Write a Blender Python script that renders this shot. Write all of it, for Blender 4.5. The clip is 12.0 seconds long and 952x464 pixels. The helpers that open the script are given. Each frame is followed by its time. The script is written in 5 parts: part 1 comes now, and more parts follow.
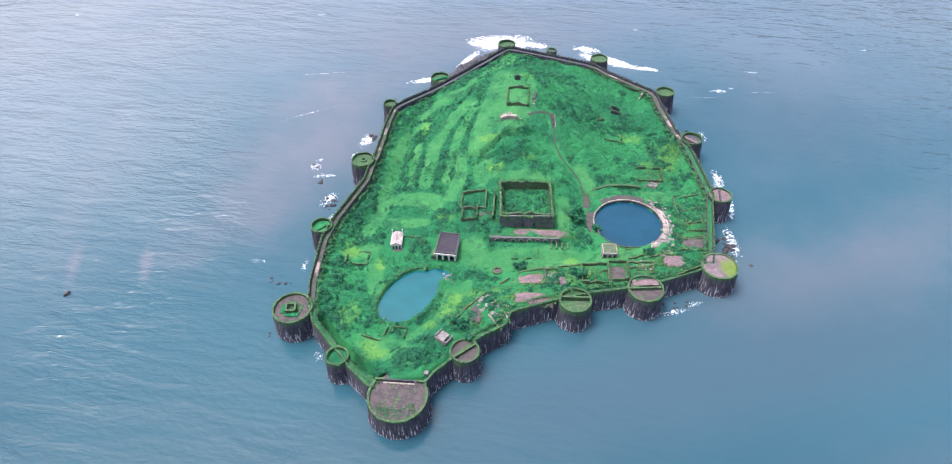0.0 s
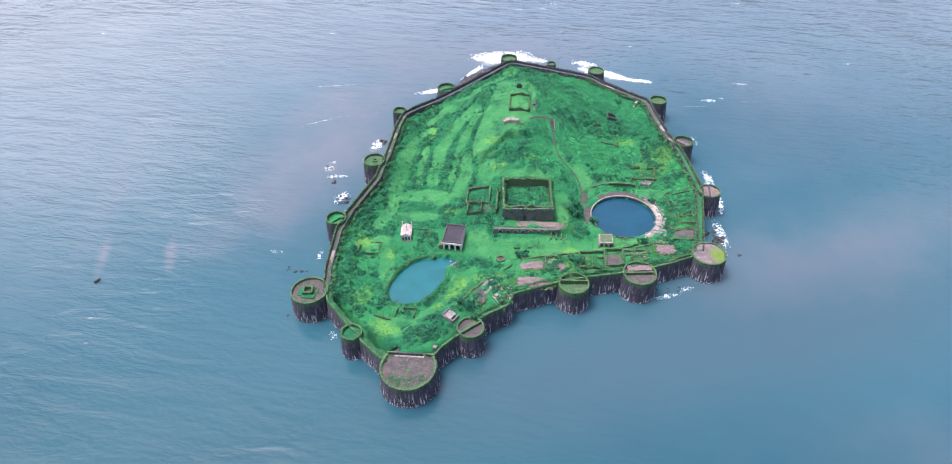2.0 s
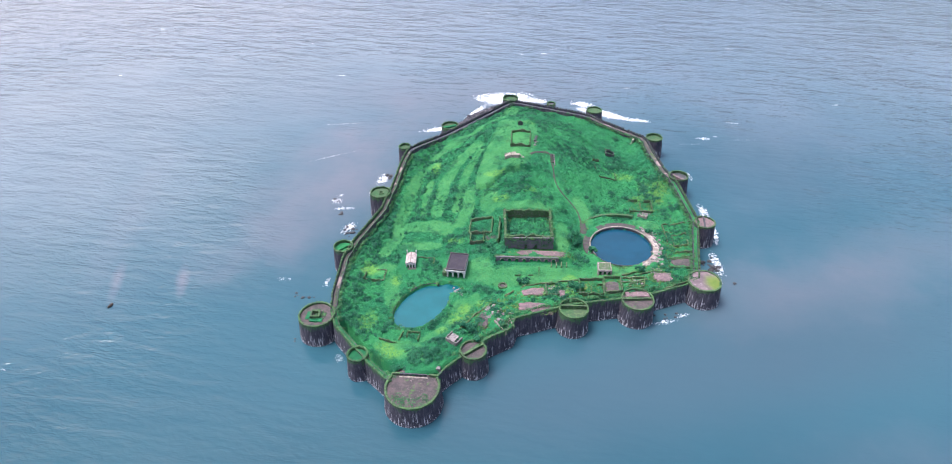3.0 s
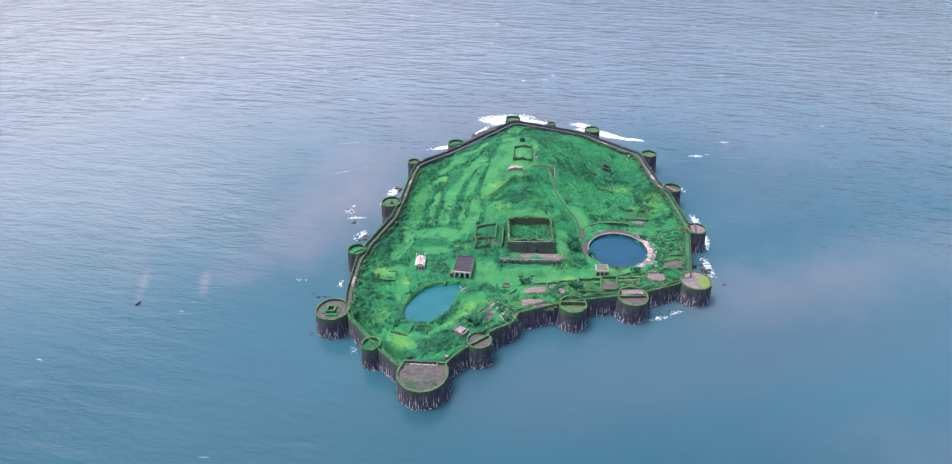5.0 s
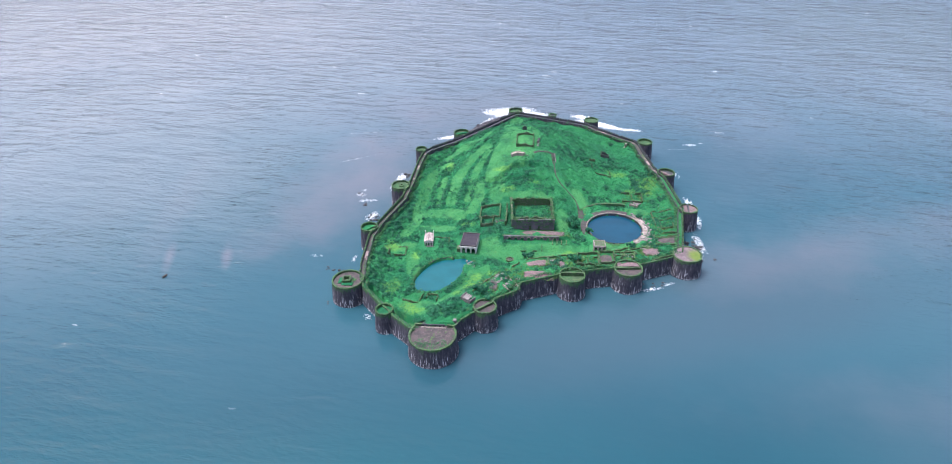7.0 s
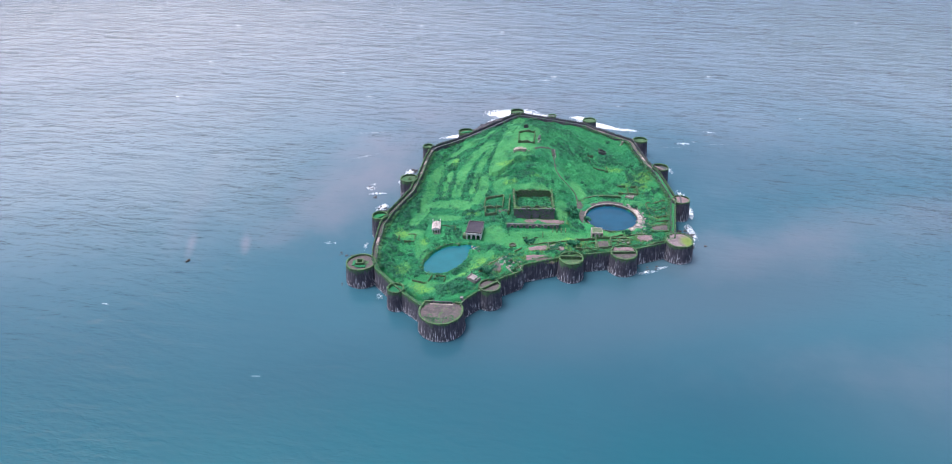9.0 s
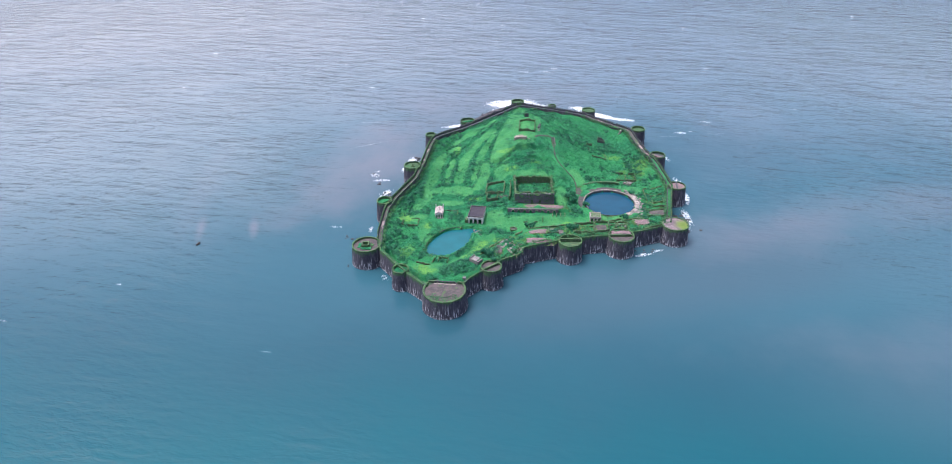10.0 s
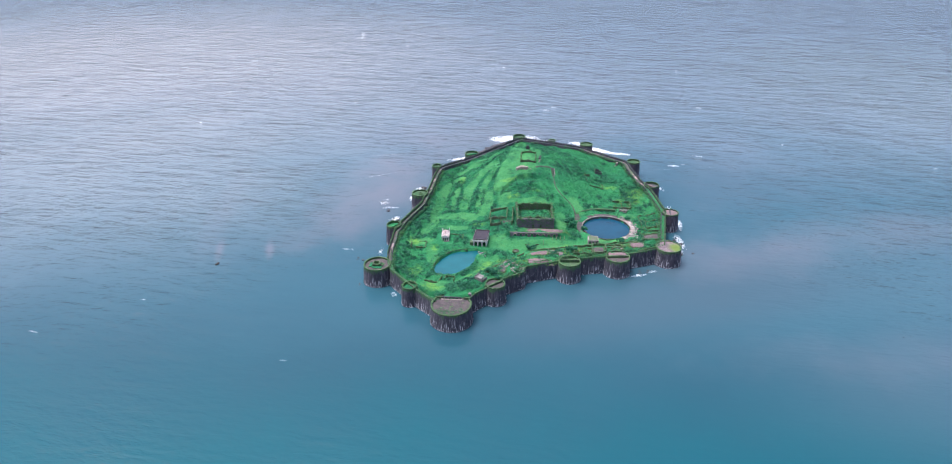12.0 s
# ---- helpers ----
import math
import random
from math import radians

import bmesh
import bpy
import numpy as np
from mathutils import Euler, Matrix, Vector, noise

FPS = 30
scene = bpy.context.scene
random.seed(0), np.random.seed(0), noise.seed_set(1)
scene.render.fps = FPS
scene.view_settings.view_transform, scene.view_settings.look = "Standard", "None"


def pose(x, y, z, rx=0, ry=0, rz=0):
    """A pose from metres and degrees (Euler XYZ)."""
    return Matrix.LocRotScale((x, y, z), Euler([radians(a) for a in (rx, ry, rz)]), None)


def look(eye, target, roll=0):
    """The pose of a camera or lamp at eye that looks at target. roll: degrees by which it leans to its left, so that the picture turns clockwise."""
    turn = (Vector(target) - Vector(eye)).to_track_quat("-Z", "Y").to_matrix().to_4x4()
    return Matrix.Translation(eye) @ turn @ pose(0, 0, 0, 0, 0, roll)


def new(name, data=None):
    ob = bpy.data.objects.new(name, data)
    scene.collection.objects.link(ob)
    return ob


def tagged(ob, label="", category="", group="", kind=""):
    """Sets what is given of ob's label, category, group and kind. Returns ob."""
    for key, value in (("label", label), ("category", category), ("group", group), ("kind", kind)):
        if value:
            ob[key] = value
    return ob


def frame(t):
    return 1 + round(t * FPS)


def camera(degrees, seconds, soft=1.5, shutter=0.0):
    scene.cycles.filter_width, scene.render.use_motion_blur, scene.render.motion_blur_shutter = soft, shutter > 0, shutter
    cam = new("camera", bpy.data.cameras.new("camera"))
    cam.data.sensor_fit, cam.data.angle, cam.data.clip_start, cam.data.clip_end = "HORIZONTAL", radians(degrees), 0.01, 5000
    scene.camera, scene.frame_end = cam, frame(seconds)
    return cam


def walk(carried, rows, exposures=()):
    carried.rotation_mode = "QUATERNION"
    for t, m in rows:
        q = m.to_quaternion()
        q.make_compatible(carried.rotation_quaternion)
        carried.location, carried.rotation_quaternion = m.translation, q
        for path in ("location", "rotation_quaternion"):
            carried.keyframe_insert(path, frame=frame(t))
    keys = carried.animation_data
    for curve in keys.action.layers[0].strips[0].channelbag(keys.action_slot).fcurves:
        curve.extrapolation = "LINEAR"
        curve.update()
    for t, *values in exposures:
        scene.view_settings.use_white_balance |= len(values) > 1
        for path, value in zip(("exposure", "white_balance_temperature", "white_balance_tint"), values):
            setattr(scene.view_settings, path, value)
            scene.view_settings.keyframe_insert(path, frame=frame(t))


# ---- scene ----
cam = camera(72.0, 12.0, soft=1.0)
PATH = [
    (0, (-1.48, -309.88, 230.63), (-8.004, -238.150, 161.258), -0.95),
    (0.5, (-1.16, -317.06, 230.60), (-7.836, -244.730, 161.870), -0.87),
    (1, (-0.87, -324.28, 230.53), (-7.674, -251.533, 162.262), -1.12),
    (1.5, (-0.60, -331.54, 230.44), (-7.485, -258.289, 162.714), -1.10),
    (2, (-0.35, -338.82, 230.33), (-7.445, -263.876, 164.501), -1.09),
    (2.5, (-0.13, -346.12, 230.20), (-7.455, -268.825, 167.179), -0.97),
    (3, (0.07, -353.45, 230.05), (-7.500, -274.026, 169.760), -0.92),
    (3.2, (0.14, -356.38, 229.99), (-7.481, -276.171, 170.758), -0.84),
    (5, (0.63, -382.89, 229.35), (-7.440, -300.264, 173.596), -0.90),
    (5.5, (0.71, -390.27, 229.16), (-7.381, -307.871, 173.074), -0.90),
    (6, (0.77, -397.64, 228.97), (-7.376, -315.490, 172.543), -0.95),
    (6.5, (0.81, -405.02, 228.79), (-7.372, -322.342, 173.133), -0.86),
    (7, (0.83, -412.39, 228.61), (-7.475, -329.216, 173.717), -0.91),
    (9, (0.70, -441.72, 228.04), (-7.728, -357.378, 174.980), -0.86),
    (9.5, (0.61, -449.01, 227.94), (-7.726, -364.811, 174.631), -0.92),
    (10, (0.51, -456.26, 227.86), (-7.823, -372.202, 174.345), -0.79),
    (10.5, (0.39, -463.49, 227.82), (-7.918, -379.560, 174.086), -0.74),
    (11, (0.25, -470.68, 227.80), (-8.091, -386.395, 174.638), -0.62),
    (11.5, (0.09, -477.84, 227.82), (-8.326, -392.074, 177.081), -0.64),
    (12, (-0.08, -484.95, 227.87), (-8.618, -397.454, 180.206), -0.48),
]
walk(cam, [(t, look(eye, target, roll)) for t, eye, target, roll in PATH], exposures=[(0.0, 1.40, 6120, 14), (4.0, 1.32, 6050, 14), (12.0, 1.22, 5960, 13)])

# ---------------------------------------------------------------- light
SUN_AZ, SUN_EL = -80.0, 73.0          # degrees from +y (to the left when negative), and up
world = bpy.data.worlds.new("sky")
scene.world = world
world.use_nodes = True
wn = world.node_tree.nodes
sky = wn.new("ShaderNodeTexSky")
sky.sky_type = "NISHITA"
sky.sun_disc = False
sky.sun_elevation = radians(SUN_EL)
sky.sun_rotation = radians(SUN_AZ % 360)
sky.air_density, sky.dust_density, sky.ozone_density = 1.0, 8.0, 2.0
world.node_tree.links.new(sky.outputs["Color"], wn["Background"].inputs["Color"])
wn["Background"].inputs["Strength"].default_value = 0.13

sun_data = bpy.data.lights.new("sun", "SUN")
sun_data.energy, sun_data.angle, sun_data.color = 1.5, radians(16), (1.0, 0.97, 0.94)
sun = new("sun", sun_data)
sd = Vector((math.sin(radians(SUN_AZ)) * math.cos(radians(SUN_EL)), math.cos(radians(SUN_AZ)) * math.cos(radians(SUN_EL)), math.sin(radians(SUN_EL))))
sun.matrix_world = look(sd * 800, (0, 0, 0))


# ---------------------------------------------------------------- materials
class Nodes:
    """A short way to write node materials."""

    def __init__(self, name):
        self.mat = bpy.data.materials.new(name)
        self.mat.use_nodes = True
        self.t = self.mat.node_tree
        self.bsdf = self.t.nodes["Principled BSDF"]
        self.pos = self.t.nodes.new("ShaderNodeNewGeometry").outputs["Position"]

    def put(self, socket, value):
        if isinstance(value, bpy.types.NodeSocket):
            self.t.links.new(value, socket)
        elif isinstance(value, tuple) and len(value) == 3 and socket.type == "RGBA":
            socket.default_value = (*value, 1)
        else:
            socket.default_value = value

    def noise(self, scale, detail=4.0, rough=0.55, stretch=None, distort=0.0, turn=0.0):
        src = self.pos
        if stretch:
            m = self.t.nodes.new("ShaderNodeMapping")
            m.inputs["Scale"].default_value = stretch
            self.put(m.inputs["Vector"], self.turned(src, turn) if turn else src)
            src = m.outputs[0]
        n = self.t.nodes.new("ShaderNodeTexNoise")
        self.put(n.inputs["Vector"], src)
        for k, v in (("Scale", scale), ("Detail", detail), ("Roughness", rough), ("Distortion", distort)):
            n.inputs[k].default_value = v
        return n.outputs["Fac"]

    def turned(self, src, turn):
        n = self.t.nodes.new("ShaderNodeVectorRotate")
        n.rotation_type = "Z_AXIS"
        n.inputs["Angle"].default_value = radians(turn)
        self.put(n.inputs["Vector"], src)
        return n.outputs[0]

    def span(self, fac, lo, hi, a=0.0, b=1.0):
        n = self.t.nodes.new("ShaderNodeMapRange")
        n.interpolation_type = "SMOOTHSTEP"
        for k, v in zip(("Value", "From Min", "From Max", "To Min", "To Max"), (fac, lo, hi, a, b)):
            self.put(n.inputs[k], v)
        return n.outputs[0]

    def mix(self, fac, a, b, kind="MIX"):
        n = self.t.nodes.new("ShaderNodeMix")
        n.data_type, n.blend_type = "RGBA", kind
        self.put(n.inputs[0], fac), self.put(n.inputs[6], a), self.put(n.inputs[7], b)
        return n.outputs[2]

    def math(self, op, a, b=0.0):
        n = self.t.nodes.new("ShaderNodeMath")
        n.operation = op
        self.put(n.inputs[0], a), self.put(n.inputs[1], b)
        return n.outputs[0]

    def axis(self, k):
        n = self.t.nodes.new("ShaderNodeSeparateXYZ")
        self.put(n.inputs[0], self.pos)
        return n.outputs[k]

    def ellipse(self, cx, cy, rx, ry, turn, scale, ragged, outer, inner):
        """One inside an ellipse on the plan, falling to nothing outside it along a ragged edge."""
        m = self.t.nodes.new("ShaderNodeMapping")
        m.vector_type = "TEXTURE"
        m.inputs["Location"].default_value, m.inputs["Rotation"].default_value = (cx, cy, 0), (0, 0, radians(turn))
        m.inputs["Scale"].default_value = (rx, ry, 1e6)
        self.put(m.inputs["Vector"], self.pos)
        v = self.t.nodes.new("ShaderNodeVectorMath")
        v.operation = "LENGTH"
        self.put(v.inputs[0], m.outputs[0])
        return self.span(self.math("ADD", v.outputs["Value"], self.math("MULTIPLY", self.noise(scale, 4, 0.6), ragged)), outer, inner)

    def bump(self, height, strength, distance):
        n = self.t.nodes.new("ShaderNodeBump")
        self.put(n.inputs["Height"], height)
        n.inputs["Strength"].default_value, n.inputs["Distance"].default_value = strength, distance
        self.put(self.bsdf.inputs["Normal"], n.outputs[0])

    def done(self, colour, rough=0.9, spec=0.3):
        self.put(self.bsdf.inputs["Base Color"], colour)
        self.put(self.bsdf.inputs["Roughness"], rough)
        self.put(self.bsdf.inputs["Specular IOR Level"], spec)
        return self.mat


def worn(name, a, b, c, coarse=0.12, fine=1.4, rough=0.92, relief=0.15):
    """Stone, earth or plaster: two tones at a coarse scale, a third in fine stains."""
    n = Nodes(name)
    col = n.mix(n.span(n.noise(coarse, 5), 0.38, 0.62), a, b)
    col = n.mix(n.span(n.noise(fine, 6, 0.65), 0.48, 0.7), col, c)
    n.bump(n.noise(fine * 2.5, 6, 0.7), 0.8, relief)
    return n.done(col, rough)


def basalt(name, foot=1.0, lift=0.0):
    """Dark sea wall: pale runs of lime down the face, plants on the upper courses."""
    n = Nodes(name)
    z = n.axis(2)
    col = n.mix(n.span(n.noise(0.25, 5), 0.35, 0.65), (0.0470, 0.0420, 0.0600), (0.0270, 0.0265, 0.0400))
    col = n.mix(n.span(n.noise(1.6, 6, 0.7), 0.45, 0.75), col, (0.0820, 0.0770, 0.0930))
    stain = n.noise(1.1, 4, 0.65, (1.0, 1.0, 0.07))
    col = n.mix(n.span(stain, 0.52, 0.68, 0.0, 0.4), col, (0.17, 0.155, 0.185))
    low = n.math("ADD", z, n.math("MULTIPLY", n.noise(0.35, 3, 0.6), 9.0))
    runs = n.math("MULTIPLY", n.span(n.noise(1.5, 4, 0.65, (1.0, 1.0, 0.06)), 0.545, 0.60), n.span(n.noise(0.22, 3, 0.6), 0.36, 0.52))
    runs = n.math("MULTIPLY", runs, n.span(low, 13.5, 6.5, 0.08, 1.0))
    col = n.mix(n.math("MULTIPLY", runs, 0.78 * foot), col, (0.62, 0.61, 0.65))
    barnacle = n.math("MULTIPLY", n.span(z, 1.5, 0.7), n.span(n.noise(1.3, 3, 0.6), 0.56, 0.62))
    col = n.mix(barnacle, col, (0.70, 0.71, 0.75))
    top = n.math("ADD", z, n.math("MULTIPLY", n.noise(0.55, 5, 0.7, (1, 1, 0.45)), 12.0))
    col = n.mix(n.span(top, 15.2 + lift, 18.3 + lift, 0.0, 0.9), col, n.mix(n.noise(2.2, 4), (0.0240, 0.0924, 0.0315), (0.0600, 0.1428, 0.0450)))
    courses = n.noise(2.2, 4, 0.6, (0.5, 0.5, 1.6))
    n.bump(courses, 0.9, 0.25)
    return n.done(col, 0.85)


def foliage(name, dark, mid, light):
    n = Nodes(name)
    geo = n.t.nodes.new("ShaderNodeNewGeometry")
    col = n.mix(n.span(n.noise(0.055, 5, 0.6), 0.36, 0.64), dark, mid)
    col = n.mix(n.span(n.noise(0.3, 4, 0.6), 0.45, 0.72), col, light)
    col = n.mix(0.2, col, n.mix(geo.outputs["Random Per Island"], dark, light))
    n.bsdf.inputs["Subsurface Weight"].default_value = 0.0
    return n.done(col, 0.7, 0.25)


M_FACADE = worn("weathered_palace_front", (0.1360, 0.1107, 0.1420), (0.0926, 0.0918, 0.1090), (0.0739, 0.1305, 0.0720), 0.3, 0.5)
M_RUBBLE = worn("pale_rubble", (0.2024, 0.1794, 0.1813), (0.1320, 0.1196, 0.1225), (0.0792, 0.0966, 0.0686), 0.6, 1.2)
M_DECK = worn("grey_wall_walk", (0.0510, 0.0540, 0.0740), (0.0680, 0.0666, 0.0860), (0.0382, 0.0558, 0.0450), 0.25, 0.9)
def bastion_top():
    """Mauve earth with fallen plaster, dry grass over one side."""
    n = Nodes("earth_and_dry_grass")
    col = n.mix(n.span(n.noise(0.3, 5, 0.65), 0.38, 0.62), (0.165, 0.120, 0.138), (0.100, 0.076, 0.088))
    col = n.mix(n.span(n.noise(0.9, 6, 0.7), 0.56, 0.72), col, (0.30, 0.26, 0.27))
    grass = n.mix(n.noise(0.5, 5, 0.7), (0.050, 0.110, 0.022), (0.140, 0.170, 0.035))
    col = n.mix(n.ellipse(95.0, -99.5, 5.0, 6.0, 20, 0.3, 1.0, 1.9, 0.9), col, grass)
    n.bump(n.noise(2.0, 6, 0.7), 0.8, 0.2)
    return n.done(col, 0.92)


def wall_walk():
    """Pinkish paving, worn bare in places and grown over in others."""
    n = Nodes("pale_wall_walk")
    col = n.mix(n.span(n.noise(0.5, 5, 0.65), 0.40, 0.62), (0.080, 0.068, 0.066), (0.058, 0.056, 0.052))
    col = n.mix(n.span(n.noise(0.075, 3, 0.5), 0.56, 0.60), col, (0.25, 0.19, 0.19))
    green = n.mix(n.noise(0.8, 5, 0.7), (0.030, 0.070, 0.028), (0.070, 0.105, 0.045))
    col = n.mix(n.span(n.noise(0.05, 4, 0.6), 0.40, 0.30), col, green)
    col = n.mix(n.span(n.noise(0.7, 5, 0.7), 0.58, 0.68), col, green)
    n.bump(n.noise(2.2, 6, 0.7), 0.8, 0.15)
    return n.done(col, 0.92)


M_OLIVEWALL = worn("dry_overgrown_masonry", (0.0800, 0.1080, 0.0475), (0.0600, 0.0990, 0.0427), (0.1600, 0.1530, 0.1235), 0.3, 0.9)
M_BASALT = basalt("basalt_wall")
M_BASALT_TALL = basalt("tall_basalt_wall", 0.8, 3.0)
M_RIM = worn("mossy_coping", (0.0348, 0.0636, 0.0323), (0.0523, 0.1122, 0.0404), (0.1045, 0.1272, 0.0888), 0.35, 1.0)
M_RUIN = worn("ruin_masonry", (0.060, 0.085, 0.048), (0.050, 0.105, 0.040), (0.130, 0.130, 0.110), 0.22, 0.9)
M_MOSSY = worn("mossy_floor", (0.026, 0.085, 0.034), (0.045, 0.075, 0.042), (0.080, 0.120, 0.055), 0.3, 0.8)
M_DARKSTONE = worn("dark_masonry", (0.0541, 0.0522, 0.0640), (0.0344, 0.0414, 0.0466), (0.1025, 0.1008, 0.1086), 0.2, 1.0)
M_WALK = worn("mossy_wall_walk", (0.0328, 0.0495, 0.0361), (0.0492, 0.0450, 0.0456), (0.0287, 0.0765, 0.0333), 0.12, 0.7)
M_EARTH = worn("laterite_earth", (0.0648, 0.0474, 0.0560), (0.0477, 0.0418, 0.0450), (0.0369, 0.0688, 0.0330), 0.16, 0.6)
def bare_ground(name, a, b):
    """Trodden earth with loose stones and weeds coming through."""
    n = Nodes(name)
    col = n.mix(n.span(n.noise(0.45, 6, 0.7), 0.40, 0.60), a, b)
    col = n.mix(n.span(n.noise(1.3, 5, 0.7), 0.58, 0.68), col, tuple(min(0.5, v * 1.9) for v in a))
    col = n.mix(n.span(n.noise(0.33, 6, 0.75), 0.57, 0.65), col, n.mix(n.noise(1.1, 4), (0.030, 0.100, 0.032), (0.085, 0.130, 0.045)))
    n.bump(n.noise(1.6, 6, 0.75), 0.9, 0.4)
    return n.done(col, 0.95)


M_PINK = bare_ground("pink_terrace", (0.170, 0.115, 0.125), (0.105, 0.078, 0.085))
M_BROWN = bare_ground("brown_yard", (0.085, 0.066, 0.070), (0.050, 0.046, 0.048))
M_PALEWALK = wall_walk()
M_GUTTER = worn("red_brown_gutter", (0.13, 0.055, 0.05), (0.09, 0.045, 0.042), (0.16, 0.11, 0.10), 0.5, 1.5)
M_PATH = worn("dirt_path", (0.042, 0.040, 0.040), (0.058, 0.046, 0.046), (0.022, 0.075, 0.028), 0.2, 0.4)
M_PAVED = worn("grey_paving", (0.0938, 0.0784, 0.0817), (0.0750, 0.0680, 0.0688), (0.1275, 0.1160, 0.1161), 0.2, 1.0)
M_PALE = worn("pale_stone", (0.30, 0.255, 0.235), (0.21, 0.18, 0.165), (0.11, 0.13, 0.075), 0.35, 0.9)
M_PALEBANK = worn("pale_bank", (0.33, 0.275, 0.26), (0.17, 0.140, 0.130), (0.075, 0.110, 0.050), 0.22, 0.7)
M_WHITE = worn("old_whitewash", (0.64, 0.60, 0.60), (0.50, 0.46, 0.46), (0.24, 0.22, 0.21), 0.5, 1.3)
M_WORNROOF = worn("worn_lime_roof", (0.36, 0.31, 0.30), (0.26, 0.21, 0.21), (0.14, 0.12, 0.11), 0.5, 1.0)
M_TOP = bastion_top()
M_ROOF = worn("dark_roof", (0.030, 0.026, 0.038), (0.040, 0.034, 0.044), (0.024, 0.024, 0.028), 0.3, 1.0)
# dark tone for building insides and the well, shade put into the colour
M_SHADE = worn("shaded_inside", (0.07, 0.06, 0.065), (0.05, 0.045, 0.05), (0.10, 0.09, 0.09), 0.4, 1.3)
M_ROCK = worn("shore_rock", (0.016, 0.016, 0.021), (0.026, 0.025, 0.031), (0.060, 0.060, 0.064), 0.4, 1.5, 0.6)
M_BUSH = foliage("bush_leaves", (0.0050, 0.0574, 0.0350), (0.0076, 0.0819, 0.0408), (0.0212, 0.1405, 0.0567))
M_CREEP = foliage("creeper_leaves", (0.0098, 0.0592, 0.0281), (0.0246, 0.1061, 0.0395), (0.0697, 0.1783, 0.0615))
M_IVY = foliage("ivy_leaves", (0.0120, 0.0640, 0.0274), (0.0300, 0.1050, 0.0390), (0.0850, 0.1800, 0.0546))
M_OLIVELEAF = foliage("yellowing_leaves", (0.0189, 0.0748, 0.0225), (0.0541, 0.1357, 0.0297), (0.1279, 0.2071, 0.0513))
M_SHRUB = foliage("shrub_leaves", (0.0072, 0.0880, 0.0438), (0.0143, 0.1525, 0.0622), (0.0382, 0.2377, 0.0777))
M_TUFT = foliage("grass_blades", (0.0067, 0.0993, 0.0528), (0.0181, 0.1749, 0.0718), (0.0470, 0.2553, 0.0898))
M_FOAM = worn("sea_foam", (0.76, 0.77, 0.79), (0.66, 0.69, 0.73), (0.52, 0.56, 0.61), 0.5, 1.5, 0.8)
M_BOAT = worn("boat_timber", (0.05, 0.04, 0.04), (0.08, 0.06, 0.05), (0.12, 0.10, 0.08), 0.8, 3.0)


# short pale turf: centre, half-lengths, turn
LAWNS = [(-8, 14, 12, 32, -6), (-46, 31, 11, 3.5, 0), (8, -96, 38, 7.5, 4), (-22, -38, 5, 14, 0), (-52, -152, 9, 6, -30), (48, -91, 14, 4, 8), (-66, -112, 4, 16, 14), (-33, -126, 4, 12, -20),
         (20, -67, 4, 12, 0), (-76, -96, 9, 4, 20), (68, -47, 8, 5, 0), (32, -40, 4, 12, 20), (-3, -45, 18, 3, 0), (-58, -74, 12, 4, 8), (-24, -92, 7, 9, 0), (-62, -149, 6, 4, -25), (-44, -158, 5, 4, 0)]
# strips of turf on the old terraces of the hill: middle line, half-width
STRIPS = [([(-13, 88), (-22, 64), (-31, 46), (-42, 34), (-52, 28)], 4.2), ([(-14, 50), (-17, 25), (-21, 5), (-24, -12), (-25.5, -25)], 6.0), ([(-33, 19), (-42.6, 3.9), (-47.6, -6), (-50.9, -16.5), (-51.1, -33), (-52, -46)], 3.8),
          ([(-59, 6), (-68, -1), (-71, -20), (-71.3, -39), (-72.5, -56), (-71, -67), (-76, -82)], 3.2), ([(-34, -30), (-33.6, -46), (-37, -56)], 3.6), ([(-31, 10), (-35.5, -4), (-38.5, -16), (-39, -30), (-41, -44)], 2.6),
          ([(-55, 27), (-61, 14)], 2.6), ([(-24, -113), (-29, -124), (-36, -136), (-45, -145)], 2.6), ([(-66, -57), (-55, -56), (-45, -59)], 5.0), ([(-60, -12), (-61, -30), (-60, -46)], 2.0)]
# edges of those terraces, the upper side on the left hand: line, height
STEPS = [([(-22, 32), (-24.3, 17.6), (-27.8, 3.9), (-29.4, -6.6), (-31.4, -20.8), (-29.5, -28.5), (-24, -30), (-18, -23), (-11, -17), (1, -14), (14, -13)], 1.5), ([(-38, 33), (-44.5, 21), (-48.4, 8.7), (-53.6, -0.3), (-56.4, -8), (-57.3, -21), (-58, -34), (-58, -50)], 1.2),
         ([(-28, 13), (-33.4, 0.3), (-38.4, -3.8), (-43.4, -14.2), (-44.9, -31), (-47, -43)], 1.1), ([(-62, 26), (-66, 14), (-65.8, -5), (-65.3, -27), (-64.3, -43), (-66, -52)], 1.0), ([(-17, 76), (-27, 48), (-38, 30)], 1.0), ([(-36, -27), (-38, -46), (-43, -56)], 0.8),
         ([(16, 40), (26, 22), (34, 0)], 0.7), ([(-26, -33), (-6, -27), (14, -26)], 0.8), ([(8, 52), (28, 44), (50, 30)], 0.7)]
